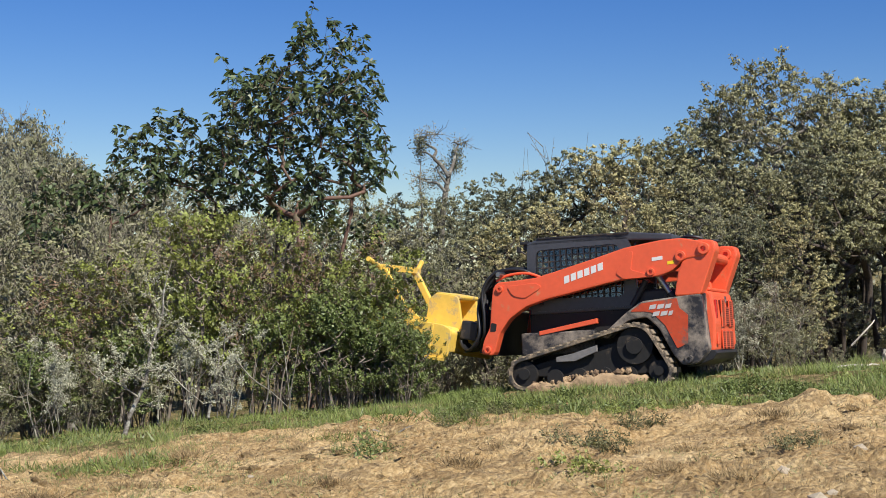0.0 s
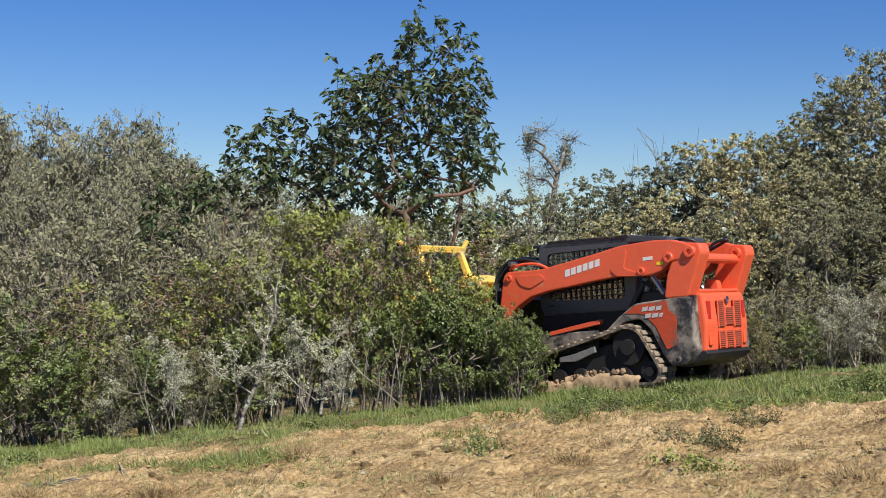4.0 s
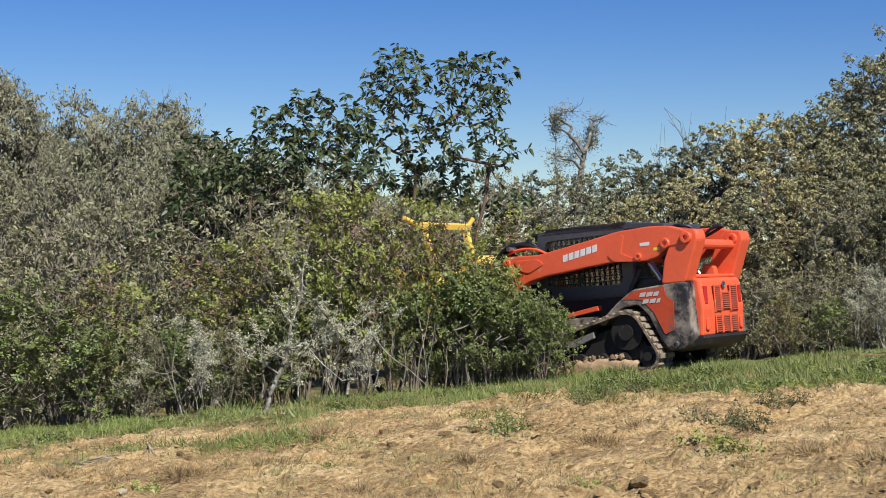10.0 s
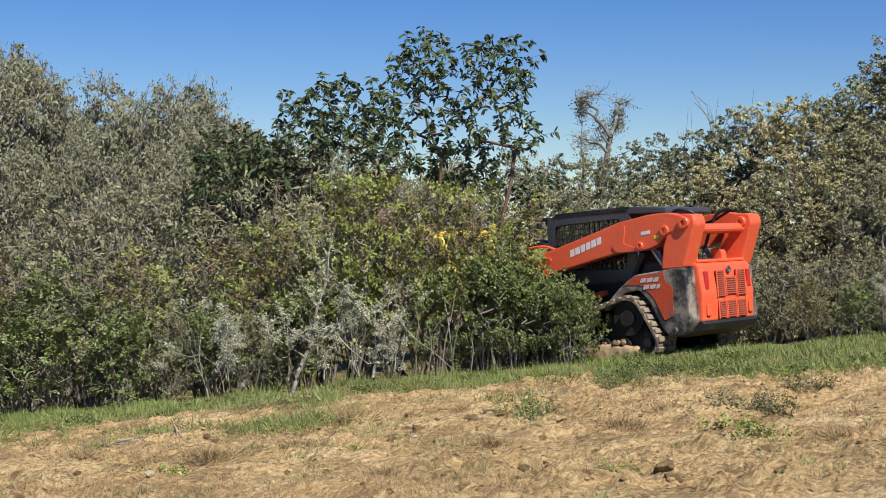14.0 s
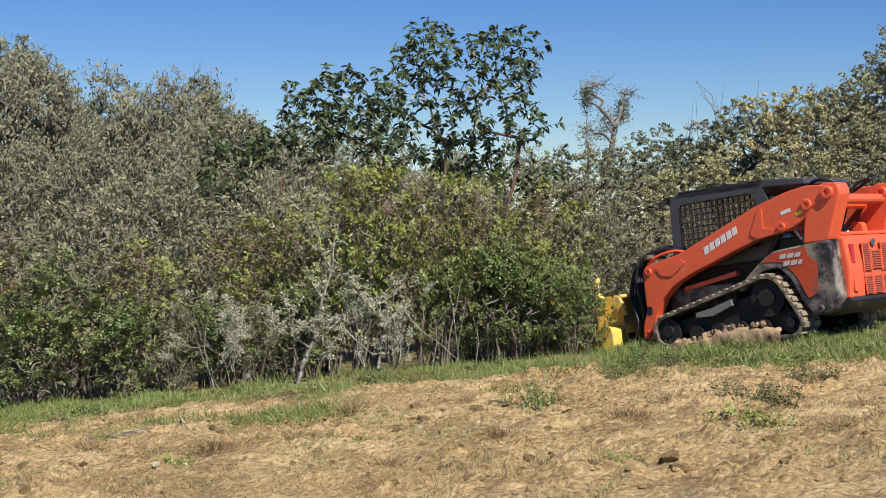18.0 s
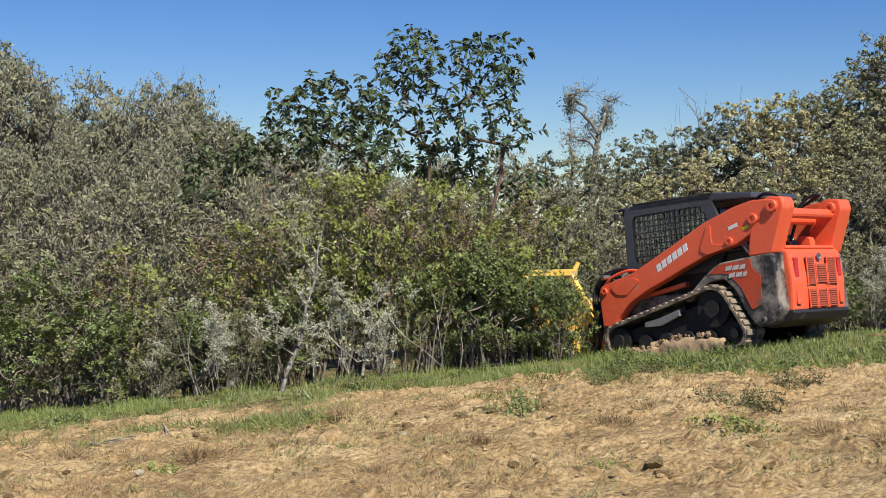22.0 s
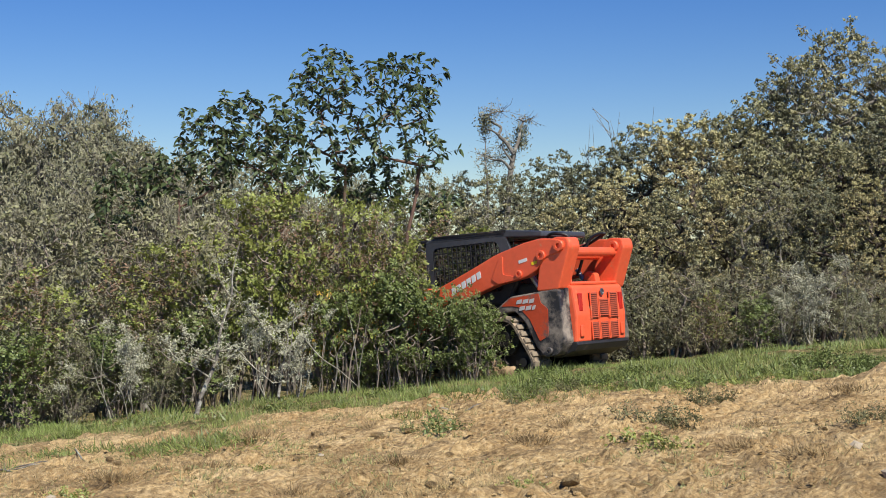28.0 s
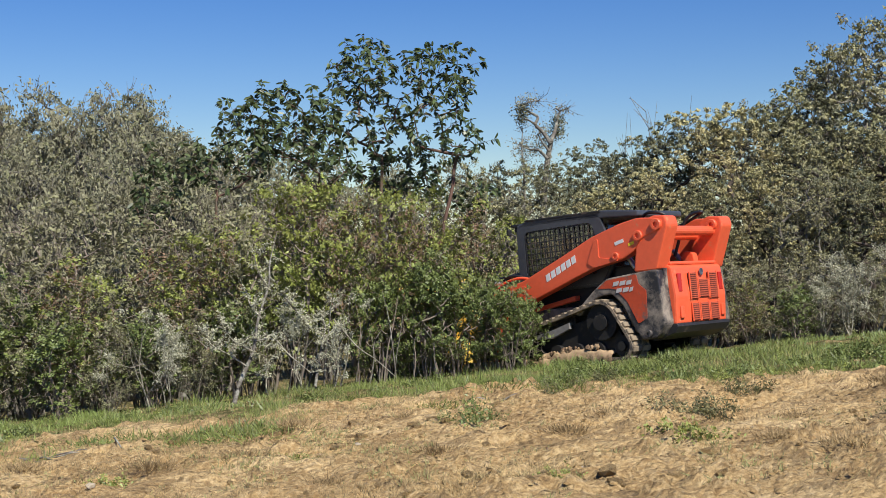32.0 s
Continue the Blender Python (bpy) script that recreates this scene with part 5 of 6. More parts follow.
# engine hood with its grille
hood = part("engine_hood", plate(rounded([(-0.07, 0.40), (-0.10, 0.75), (-0.06, 1.12), (-0.02, 1.155), (0.16, 1.16), (0.16, 0.38), (-0.04, 0.38)], 0.03, 3), -0.66, 0.62, 0.03), orange, loader)
def rear_x(z):
    return -0.075 - 0.028 * math.sin(math.pi * min(max((z - 0.40) / 0.72, 0), 1))
for y0, y1, z0, z1 in ((0.10, 0.26, 0.70, 1.04), (-0.18, 0.05, 0.72, 0.95), (-0.42, -0.23, 0.70, 1.04), (0.08, 0.24, 0.42, 0.64), (-0.17, 0.03, 0.42, 0.64), (-0.42, -0.22, 0.42, 0.64)):
    x = rear_x((z0 + z1) / 2)
    g = part("grille_opening", box(x - 0.012, x + 0.03, y0, y1, z0, z1, 0.006), grille_back, hood)
    part("grille_frame", box(x - 0.020, x - 0.004, y0 - 0.018, y0, z0 - 0.012, z1 + 0.012, 0.004), orange, hood)
    part("grille_frame", box(x - 0.020, x - 0.004, y1, y1 + 0.018, z0 - 0.012, z1 + 0.012, 0.004), orange, hood)
    n = int((z1 - z0) / 0.026)
    for k in range(n):
        z = z0 + (k + 0.5) * (z1 - z0) / n
        part("grille_slat", box(x - 0.022, x - 0.010, y0 + 0.002, y1 - 0.002, z - 0.007, z + 0.007, 0.0), grille_dark, hood)
for y in (0.49, -0.55):
    part("tail_light", box(-0.100, -0.07, y - 0.045, y + 0.045, 0.80, 1.04, 0.012), red_lens, hood, "red tail light")
    part("hood_recess", box(-0.104, -0.08, y - 0.045, y + 0.045, 0.46, 0.62, 0.015), orange, hood)
part("emblem", ring((-0.098, -0.06, 1.05), (-1, 0, 0), 0.048, 0.03, 0.008), steel, hood, "round metal emblem")
part("hood_lip", box(-0.03, 0.30, -0.60, 0.58, 1.155, 1.20, 0.02), orange, loader)
part("hood_side_plate", plate([(0.0, 0.40), (0.0, 1.12), (0.16, 1.13), (0.22, 0.40)], 0.60, 0.70, 0.01), fender_black, loader)

# uprights that carry the lift arms
TOWER = rounded([(0.36, 1.10), (0.02, 1.10), (-0.20, 1.66), (-0.17, 1.78), (0.02, 1.80), (0.14, 1.74), (0.30, 1.40)], 0.04, 4)
for y0, y1 in ((0.56, 0.84), (-0.84, -0.56)):
    t = part("lift_upright", plate(TOWER, y0, y1, 0.02), orange, loader)
    for y, s in ((y1, 1), (y0, -1)):
        part("pivot_boss", ring((-0.05, y, 1.677), (0, s, 0), 0.075, 0.035, 0.045), orange, t)
part("cross_tube", rod((-0.02, -0.6, 1.60), (-0.02, 0.6, 1.60), 0.065), orange, loader)
part("upright_brace", plate(rounded([(0.40, 1.12), (0.12, 1.12), (0.14, 1.32), (0.28, 1.36)], 0.04, 3), -0.30, -0.42, 0.012), orange, loader)
part("upright_brace", plate(rounded([(0.40, 1.12), (0.12, 1.12), (0.14, 1.32), (0.28, 1.36)], 0.04, 3), 0.30, 0.42, 0.012), orange, loader)
hose("hydraulic_hose", [(0.45, -0.35, 1.30), (0.25, -0.40, 1.78), (0.02, -0.45, 1.86), (0.3, -0.5, 1.75), (0.6, -0.55, 1.68)], 0.022, loader)
hose("hydraulic_hose", [(0.55, 0.45, 1.55), (0.35, 0.52, 1.82), (0.15, 0.58, 1.86), (0.0, 0.50, 1.78), (0.05, 0.40, 1.5)], 0.022, loader)

# cab
def frame_plate(outer, inner, y0, y1, n=72):
    """A flat frame between two outlines in the plane of x and z."""
    c = np.mean(np.asarray(inner), axis=0)
    def reach(line, a):
        d, best = np.array([math.cos(a), math.sin(a)]), None
        for p, q in zip(line, list(line[1:]) + [line[0]]):
            p, e = np.asarray(p) - c, np.asarray(q) - np.asarray(p)
            den = d[0] * e[1] - d[1] * e[0]
            if abs(den) > 1e-9:
                t, s = (p[0] * e[1] - p[1] * e[0]) / den, (p[0] * d[1] - p[1] * d[0]) / den
                if t > 0 and -1e-6 <= s <= 1 + 1e-6:
                    best = t
        return c + d * best
    bm = bmesh.new()
    rows = []
    for k in range(n):
        a = 2 * math.pi * k / n
        o, i = reach(outer, a), reach(inner, a)
        rows.append([bm.verts.new((p[0], y, p[1])) for p, y in ((o, y0), (o, y1), (i, y1), (i, y0))])
    for k in range(n):
        u, v = rows[k], rows[(k + 1) % n]
        for j in range(4):
            bm.faces.new((u[j], u[(j + 1) % 4], v[(j + 1) % 4], v[j]))
    return bm

cab = part("cab_floor", box(0.98, 2.40, -0.54, 0.54, 0.98, 1.06, 0.02), cab_grey, loader)
ROOF = rounded([(0.40, 1.84), (0.40, 1.92), (0.95, 1.985), (2.22, 1.995), (2.40, 1.94), (2.40, 1.90), (2.2, 1.90), (0.95, 1.88)], 0.03, 3)
roof = part("cab_roof", plate(ROOF, -0.56, 0.56, 0.02), cab_grey, loader)
for s in (1, -1):
    y0, y1 = (0.50, 0.56) if s > 0 else (-0.56, -0.50)
    part("side_frame", frame_plate(rounded([(0.92, 1.02), (2.42, 1.02), (2.40, 1.94), (1.02, 1.955), (0.92, 1.66)], 0.08, 4), rounded([(1.08, 1.15), (2.29, 1.19), (2.28, 1.84), (1.14, 1.85), (1.08, 1.62)], 0.09, 5), y0, y1), cab_grey, loader)
    guard = part("window_guard", plate([(1.10, 1.12), (1.10, 1.84), (2.30, 1.86), (2.34, 1.12)], y0 + 0.028, y0 + 0.032, 0.0), glass, loader, "smoky side window behind a steel mesh guard")
    bars = bmesh.new()
    for k in range(15):
        x = 1.12 + k * 0.082
        box(x - 0.007, x + 0.007, y1 - 0.016 if s > 0 else y0 + 0.004, y1 - 0.004 if s > 0 else y0 + 0.016, 1.10, 1.86, 0, bars)
    for k in range(10):
        z = 1.13 + k * 0.078
        box(1.08, 2.34, y1 - 0.018 if s > 0 else y0 + 0.006, y1 - 0.008 if s > 0 else y0 + 0.018, z - 0.007, z + 0.007, 0, bars)
    part("mesh_guard", bars, black_steel, guard)
part("roof_visor", box(2.36, 2.50, -0.55, 0.55, 1.93, 1.97, 0.012), black_steel, roof)
part("roof_gutter", plate([(0.98, 1.965), (2.24, 1.985), (2.24, 2.005), (0.98, 1.99)], 0.555, 0.575, 0.004), black_steel, roof)
for y in (0.60, -0.60):
    bracket = part("mirror_bracket", rod((2.42, y * 0.92, 1.80), (2.50, y, 1.86), 0.012, 8), black_steel, loader)
    part("mirror", box(2.47, 2.51, y - 0.03, y + 0.05, 1.82, 1.90, 0.01), black_steel, bracket)
part("door_handle", box(2.20, 2.26, 0.555, 0.585, 1.10, 1.13, 0.006), black_steel, loader)
part("rear_window", box(0.92, 0.94, -0.48, 0.48, 1.18, 1.86, 0.005), glass, loader)
part("rear_cross_bar", box(0.90, 1.0, -0.55, 0.55, 1.02, 1.20, 0.02), cab_grey, loader)
part("front_window", plate([(2.36, 1.08), (2.38, 1.08), (2.36, 1.90), (2.34, 1.90)], -0.48, 0.48, 0.0), glass, loader)
part("engine_deck", box(0.20, 0.95, -0.54, 0.54, 1.00, 1.22, 0.03), black_steel, loader)
part("seat_base", box(1.15, 1.65, -0.27, 0.27, 1.04, 1.22, 0.04), seat_black, loader)
part("seat_back", box(1.05, 1.20, -0.25, 0.25, 1.20, 1.78, 0.05), seat_black, loader)
for y in (0.46, -0.46):
    part("work_light", box(0.86, 0.98, y - 0.06, y + 0.06, 1.90, 1.97, 0.012), clear_lens, loader, "small square work light")
    part("front_light", box(2.38, 2.46, y - 0.06, y + 0.06, 1.86, 1.93, 0.012), black_steel, loader)

# tracks
def hull_path(step):
    """The belt's centre line: a taut loop round sprocket and idlers, at even steps."""
    pts = []
    for cx, cz, r in ((2.40, 0.20, 0.17), (0.90, 0.50, 0.24), (0.60, 0.17, 0.14)):
        pts += [(cx + r * math.cos(a * math.pi / 24), cz + r * math.sin(a * math.pi / 24)) for a in range(48)]
    pts = sorted(set(pts))
    def half(seq):
        out = []
        for p in seq:
            while len(out) > 1 and (out[-1][0] - out[-2][0]) * (p[1] - out[-2][1]) - (out[-1][1] - out[-2][1]) * (p[0] - out[-2][0]) <= 0:
                out.pop()
            out.append(p)
        return out[:-1]
    loop = np.array(half(pts) + half(pts[::-1]))
    loop = np.vstack([loop, loop[:1]])
    run = np.concatenate([[0], np.cumsum(np.linalg.norm(np.diff(loop, axis=0), axis=1))])
    return loop, run

LOOP, RUN = hull_path(0.05)
BELT = float(RUN[-1])

def on_belt(s):
    """Place and outward turn of the belt at the length s along it."""
    s = s % BELT
    x, z = np.interp(s, RUN, LOOP[:, 0]), np.interp(s, RUN, LOOP[:, 1])
    e = 0.03
    d = (np.interp((s + e) % BELT, RUN, LOOP[:, 0]) - np.interp((s - e) % BELT, RUN, LOOP[:, 0]), np.interp((s + e) % BELT, RUN, LOOP[:, 1]) - np.interp((s - e) % BELT, RUN, LOOP[:, 1]))
    return x, z, math.atan2(d[1], d[0])

def belt_mesh(y0, y1):
    n = 140
    bm = bmesh.new()
    rows = []
    for k in range(n):
        x, z, a = on_belt(k * BELT / n)
        ox, oz = math.sin(a), -math.cos(a)
        rows.append([bm.verts.new((x + ox * d, y, z + oz * d)) for d, y in ((0.035, y0), (0.035, y1), (0.0, y1), (0.0, y0))])
    for k in range(n):
        u, v = rows[k], rows[(k + 1) % n]
        for j in range(4):
            bm.faces.new((u[j], u[(j + 1) % 4], v[(j + 1) % 4], v[j]))
    return bm

LUGS = 46
clod_meshes = [clod_mesh(k, dark_clay if k % 2 else clay) for k in range(5)]
step_grey = material("scuffed_grey_step", (0.20, 0.19, 0.18), 0.7, 0.2, 0.3, 20, 0.1)
belts, wheels = [], []
for s in (1, -1):
    y0, y1 = (0.53, 0.95) if s > 0 else (-0.95, -0.53)
    ym = (y0 + y1) / 2
    belt = part("track_belt", belt_mesh(y0, y1), rubber, loader, "mud-caked rubber track")
    lug_me = bpy.data.meshes.new("lug")
    bm = box(-0.035, 0.035, -0.20, -0.02, -0.062, -0.030, 0.008)
    box(-0.035, 0.035, 0.02, 0.20, -0.062, -0.030, 0.008, bm)
    bmesh.ops.recalc_face_normals(bm, faces=bm.faces)
    bm.to_mesh(lug_me), bm.free()
    lug_me.materials.append(lug_rubber)
    for k in range(LUGS):
        lug = new("track_lug", lug_me)
        lug.parent = belt
        x, z, a = on_belt(k * BELT / LUGS)
        lug.matrix_basis = pose(x, ym, z) @ Matrix.Rotation(-a, 4, "Y")
        belts.append((lug, k))
    frame_bar = part("track_frame", plate(rounded([(2.35, 0.16), (2.35, 0.30), (1.15, 0.56), (0.75, 0.50), (0.60, 0.24), (0.75, 0.14)], 0.05, 3), ym - 0.08, ym + 0.08, 0.012), undercarriage, loader)
    part("step_plate", plate([(1.95, 0.34), (1.95, 0.40), (1.72, 0.44), (1.40, 0.53), (1.40, 0.45), (1.70, 0.34)], 0.86 * s, 0.92 * s, 0.004), step_grey, frame_bar)
    for name, cx, cz, r in (("drive_sprocket", 0.90, 0.50, 0.235), ("front_idler", 2.40, 0.20, 0.165), ("rear_idler", 0.60, 0.17, 0.135)):
        w = part(name, rod((0, -0.15, 0), (0, 0.15, 0), r, 28), undercarriage, loader)
        w.matrix_basis = pose(cx, ym, cz)
        wheels.append((w, r + 0.03))
        part("hub", rod((0, 0.14 * s, 0), (0, 0.19 * s, 0), r * 0.45, 18), undercarriage, w)
    for k in range(4):
        w = part("road_roller", rod((1.0 + k * 0.33, ym - 0.15, 0.14), (1.0 + k * 0.33, ym + 0.15, 0.14), 0.105, 20), undercarriage, loader)
    # clay packed on the lower run
    r3 = random.Random(5 + s)
    bank = bmesh.new()
    cols = 60
    grid = []
    for i in range(cols + 1):
        x = 0.74 + 1.62 * i / cols
        h = 0.05 + 0.135 / (1 + math.exp((x - 1.80) / 0.12)) + 0.05 * float(fbm(x, 0.3 * s, 5.0, 4, 8)) - 0.12 * max(0, 0.94 - x) / 0.20
        bulge = 0.022 * float(fbm(x, 0.7 * s, 7.0, 4, 9))
        grid.append([bank.verts.new((x, y * s, z)) for y, z in ((0.960, -0.06), (0.965 + bulge, h * 0.35), (0.955 + bulge, h * 0.75), (0.925, h), (0.83, h * 1.04), (0.78, h * 0.7))])
    for i in range(cols):
        for j in range(5):
            bank.faces.new((grid[i][j], grid[i + 1][j], grid[i + 1][j + 1], grid[i][j + 1]))
    for f in bank.faces:
        f.smooth = True
    part("packed_mud", bank, clay, loader, "tan clay packed along the lower run")
    for k in range(80):
        f = r3.random()
        x = 0.95 + f * 1.35
        clod = new("mud_clod", clod_meshes[k % 5])
        clod.parent = belt
        k2 = 0.014 + 0.045 * r3.random() ** 2
        clod.matrix_basis = pose(x, (0.89 + r3.uniform(-0.08, 0.03)) * s, 0.05 + 0.135 / (1 + math.exp((x - 1.80) / 0.12)) + r3.uniform(-0.03, 0.02), r3.uniform(0, 360), r3.uniform(0, 360), 0) @ Matrix.Diagonal((k2, k2, k2 * 0.8, 1))

# lift arms: one welded frame that swings on the uprights
def arm_pose(g):
    return Matrix.Translation(PIVOT) @ Matrix.Rotation(radians(-g), 4, "Y") @ Matrix.Translation(-PIVOT)

ARM = [(3.00, 0.44), (2.82, 0.42), (2.72, 0.72), (2.58, 0.90), (2.35, 1.05), (2.05, 1.14), (1.78, 1.19), (1.40, 1.27), (1.03, 1.34), (0.55, 1.36), (0.36, 1.42), (0.20, 1.56), (-0.10, 1.60), (-0.15, 1.72), (0.0, 1.78),
       (0.23, 1.83), (0.50, 1.82), (0.97, 1.75), (1.40, 1.63), (1.90, 1.50), (2.20, 1.425), (2.52, 1.40), (2.74, 1.39), (2.80, 1.32), (2.83, 1.10), (2.86, 0.80), (2.96, 0.62)]
arm = None
for s in (1, -1):
    y0, y1 = (0.66, 0.84) if s > 0 else (-0.84, -0.66)
    side = part("lift_arm", plate(rounded(ARM, 0.05, 2), y0 + (0.01 if s > 0 else 0), y1 + (0.012 if s > 0 else -0.012), 0.016), orange, loader if arm is None else arm)
    if arm is None:
        arm = side
    f = 0.852 * s
    for name, x, z, r in (("arm_pin", 0.248, 1.60, 0.066), ("arm_pin", 0.64, 1.42, 0.05), ("arm_pin", 2.70, 1.30, 0.045), ("arm_pin", 2.90, 0.50, 0.05)):
        part(name, ring((x, f, z), (0, s, 0), r, r * 0.5, 0.03), orange, arm)
    part("arm_rib", plate(rounded([(1.10, 1.42), (0.92, 1.70), (0.86, 1.70), (0.90, 1.46), (0.62, 1.37), (0.62, 1.355), (1.0, 1.345)], 0.03, 3), f, f + 0.012 * s, 0.004), orange, arm)
    part("arm_rib", plate(rounded([(2.60, 1.33), (2.20, 1.36), (2.10, 1.30), (2.35, 1.16), (2.52, 1.20)], 0.05, 3), f, f + 0.012 * s, 0.004), orange, arm)
    # plain white bars where the maker's name stands
    for k in range(6):
        x = 1.80 - k * 0.092
        z = 1.325 + k * 0.0275
        part("marking", plate([(x, z), (x, z + 0.095), (x - 0.07, z + 0.116), (x - 0.07, z + 0.021)], f, f + 0.004 * s, 0.0), white_mark, arm, "plain white bar")
    part("sticker", plate([(0.62, 1.555), (0.62, 1.60), (0.48, 1.615), (0.48, 1.57)], f, f + 0.004 * s, 0.0), white_mark, arm, "white sticker")
    part("warning_sticker", plate([(0.42, 1.50), (0.42, 1.54), (0.33, 1.55), (0.33, 1.51)], f, f + 0.004 * s, 0.0), yellow_mark, arm, "yellow warning sticker")
    # no hole is cut: a thin black plate paints the slot's dark inside
    part("foot_slot", plate(rounded([(2.86, 0.74), (2.78, 0.74), (2.76, 0.84), (2.84, 0.86)], 0.015, 2), f, f + 0.003 * s, 0.0), black_hole, arm)
part("arm_cross_tube", rod((2.70, -0.68, 1.10), (2.70, 0.68, 1.10), 0.07), orange, arm)
part("arm_cross_tube", rod((0.25, -0.66, 1.60), (0.25, 0.66, 1.60), 0.06), orange, arm)
for y in (0.62, -0.62):
    c = part("lift_cylinder", rod((0.62, y, 1.40), (0.44, y, 1.12), 0.035), steel, loader, "chrome lift cylinder rod")
    part("cylinder_barrel", rod((0.46, y, 1.16), (0.24, y, 0.82), 0.055), black_steel, loader)
    part("cylinder_barrel", rod((0.78, y * 0.93, 1.34), (0.98, y * 0.93, 1.02), 0.04), black_steel, loader)
# hoses looped over the arm's head
for k, (dy, up) in enumerate(((0.0, 0.0), (0.05, 0.03), (-0.06, 0.02), (-0.12, 0.05))):
    hose("auxiliary_hose", [(2.20, 0.55 + dy, 1.42), (2.45, 0.62 + dy, 1.52 + up), (2.80, 0.66 + dy, 1.50 + up), (2.98, 0.70 + dy, 1.30), (2.96, 0.74 + dy, 0.95), (2.98, 0.72 + dy, 0.70), (3.10, 0.6 + dy, 0.55)], 0.022, arm)
hose("red_hose", [(2.10, 0.64, 1.40), (2.35, 0.68, 1.50), (2.62, 0.70, 1.49), (2.80, 0.70, 1.42)], 0.018, arm, orange)
part("hose_clamp", rod((2.66, 0.50, 1.50), (2.74, 0.80, 1.50), 0.035), steel, arm)

# ---- the mulching head on the arm: origin at the hitch, x forward ----
mulcher = empty("mulching_head")
tagged(mulcher, "yellow forestry mulching head with push bar and black hoses", "mulcher")
SHELL = rounded([(0.40, -0.16), (0.40, 0.12), (0.52, 0.17), (1.15, 0.17), (1.56, 0.13), (1.62, 0.08), (1.56, 0.04), (1.10, 0.06), (0.60, 0.02), (0.50, -0.16)], 0.03, 3)
part("shell", plate(SHELL, -0.86, 0.86, 0.010), yellow, mulcher)
CHEEK = rounded([(0.36, -0.22), (0.36, 0.16), (0.50, 0.21), (1.15, 0.20), (1.66, 0.15), (1.74, 0.08), (1.60, -0.04), (1.22, -0.20), (0.72, -0.24)], 0.05, 3)
for s in (1, -1):
    c = part("end_plate", plate(CHEEK, 0.86 * s, 0.905 * s, 0.008), yellow, mulcher)
    for x, w in ((0.62, 0.03), (0.92, 0.03), (1.28, 0.03)):
        part("end_rib", plate([(x, -0.20), (x + w, -0.20), (x + w, 0.19), (x, 0.19)], 0.905 * s, 0.925 * s, 0.005), yellow, c)
    part("skid", plate([(0.40, -0.27), (0.40, -0.22), (0.80, -0.245), (1.30, -0.195), (1.56, -0.02), (1.60, -0.05), (1.32, -0.24), (0.80, -0.29)], 0.84 * s, 0.93 * s, 0.006), yellow, mulcher)
    part("hinge_plate", plate(rounded([(0.04, -0.10), (0.06, 0.16), (0.44, 0.24), (0.56, 0.60), (0.88, 0.60), (0.98, 0.50), (0.98, 0.16), (0.50, 0.12), (0.40, -0.10)], 0.05, 3), 0.30 * s, 0.36 * s, 0.01), yellow, mulcher)
    part("push_bar_post", plate([(1.08, 0.15), (1.20, 0.15), (1.70, 0.80), (1.62, 0.84)], 0.49 * s, 0.58 * s, 0.012), yellow, mulcher)
    part("post_brace", plate([(0.92, 0.16), (1.34, 0.16), (1.24, 0.30), (1.16, 0.34)], 0.52 * s, 0.56 * s, 0.006), yellow, mulcher)
part("push_bar", plate([(1.60, 0.79), (1.60, 0.87), (1.69, 0.87), (1.69, 0.79)], -0.64, 0.74, 0.014), yellow, mulcher)
part("push_bar_end", rod((1.645, 0.68, 0.83), (1.70, 1.00, 0.92), 0.036, 8), yellow, mulcher)
part("push_bar_end", rod((1.645, -0.60, 0.83), (1.62, -0.66, 0.98), 0.036, 8), yellow, mulcher)
part("tower_cover", plate(rounded([(0.53, 0.56), (0.53, 0.61), (0.88, 0.61), (0.99, 0.50), (0.99, 0.46)], 0.02, 2), -0.34, 0.34, 0.004), yellow, mulcher)
part("tower_front", plate([(0.94, 0.16), (0.98, 0.16), (0.98, 0.50), (0.94, 0.50)], -0.34, 0.34, 0.004), yellow, mulcher)
part("mount_plate", box(-0.20, 0.05, -0.55, 0.55, -0.10, 0.50, 0.012), black_steel, mulcher)
rotor = part("rotor", rod((1.20, -0.84, -0.08), (1.20, 0.84, -0.08), 0.13, 24), black_steel, mulcher)
for k in range(22):
    a = k * 2.4
    y = -0.80 + k * 0.076
    m = Matrix.Translation((1.20, y, -0.08)) @ Matrix.Rotation(a, 4, "Y")
    part("tooth", box(-0.03, 0.03, -0.025, 0.025, 0.12, 0.17, 0.006, None, m), steel, rotor)
part("motor", rod((0.26, 0.18, 0.18), (0.26, -0.30, 0.18), 0.13), black_steel, mulcher)
part("valve_block", box(0.10, 0.34, 0.42, 0.62, 0.05, 0.30, 0.02), black_steel, mulcher)
for k in range(6):
    y = 0.62 - k * 0.07
    hose("hydraulic_hose", [(-0.02, y, 0.95 - 0.03 * k), (0.12, y + 0.04, 0.55), (0.02, y + 0.12, 0.16), (0.14, y + 0.1, -0.08), (0.32, y - 0.02, 0.02), (0.30, y - 0.10, 0.26)], 0.022, mulcher)
part("emblem_decal", plate([(0.75, -0.04), (0.68, 0.0), (0.78, 0.04), (0.85, 0.0)], 0.905, 0.909, 0.0), black_steel, mulcher, "small black emblem shape")


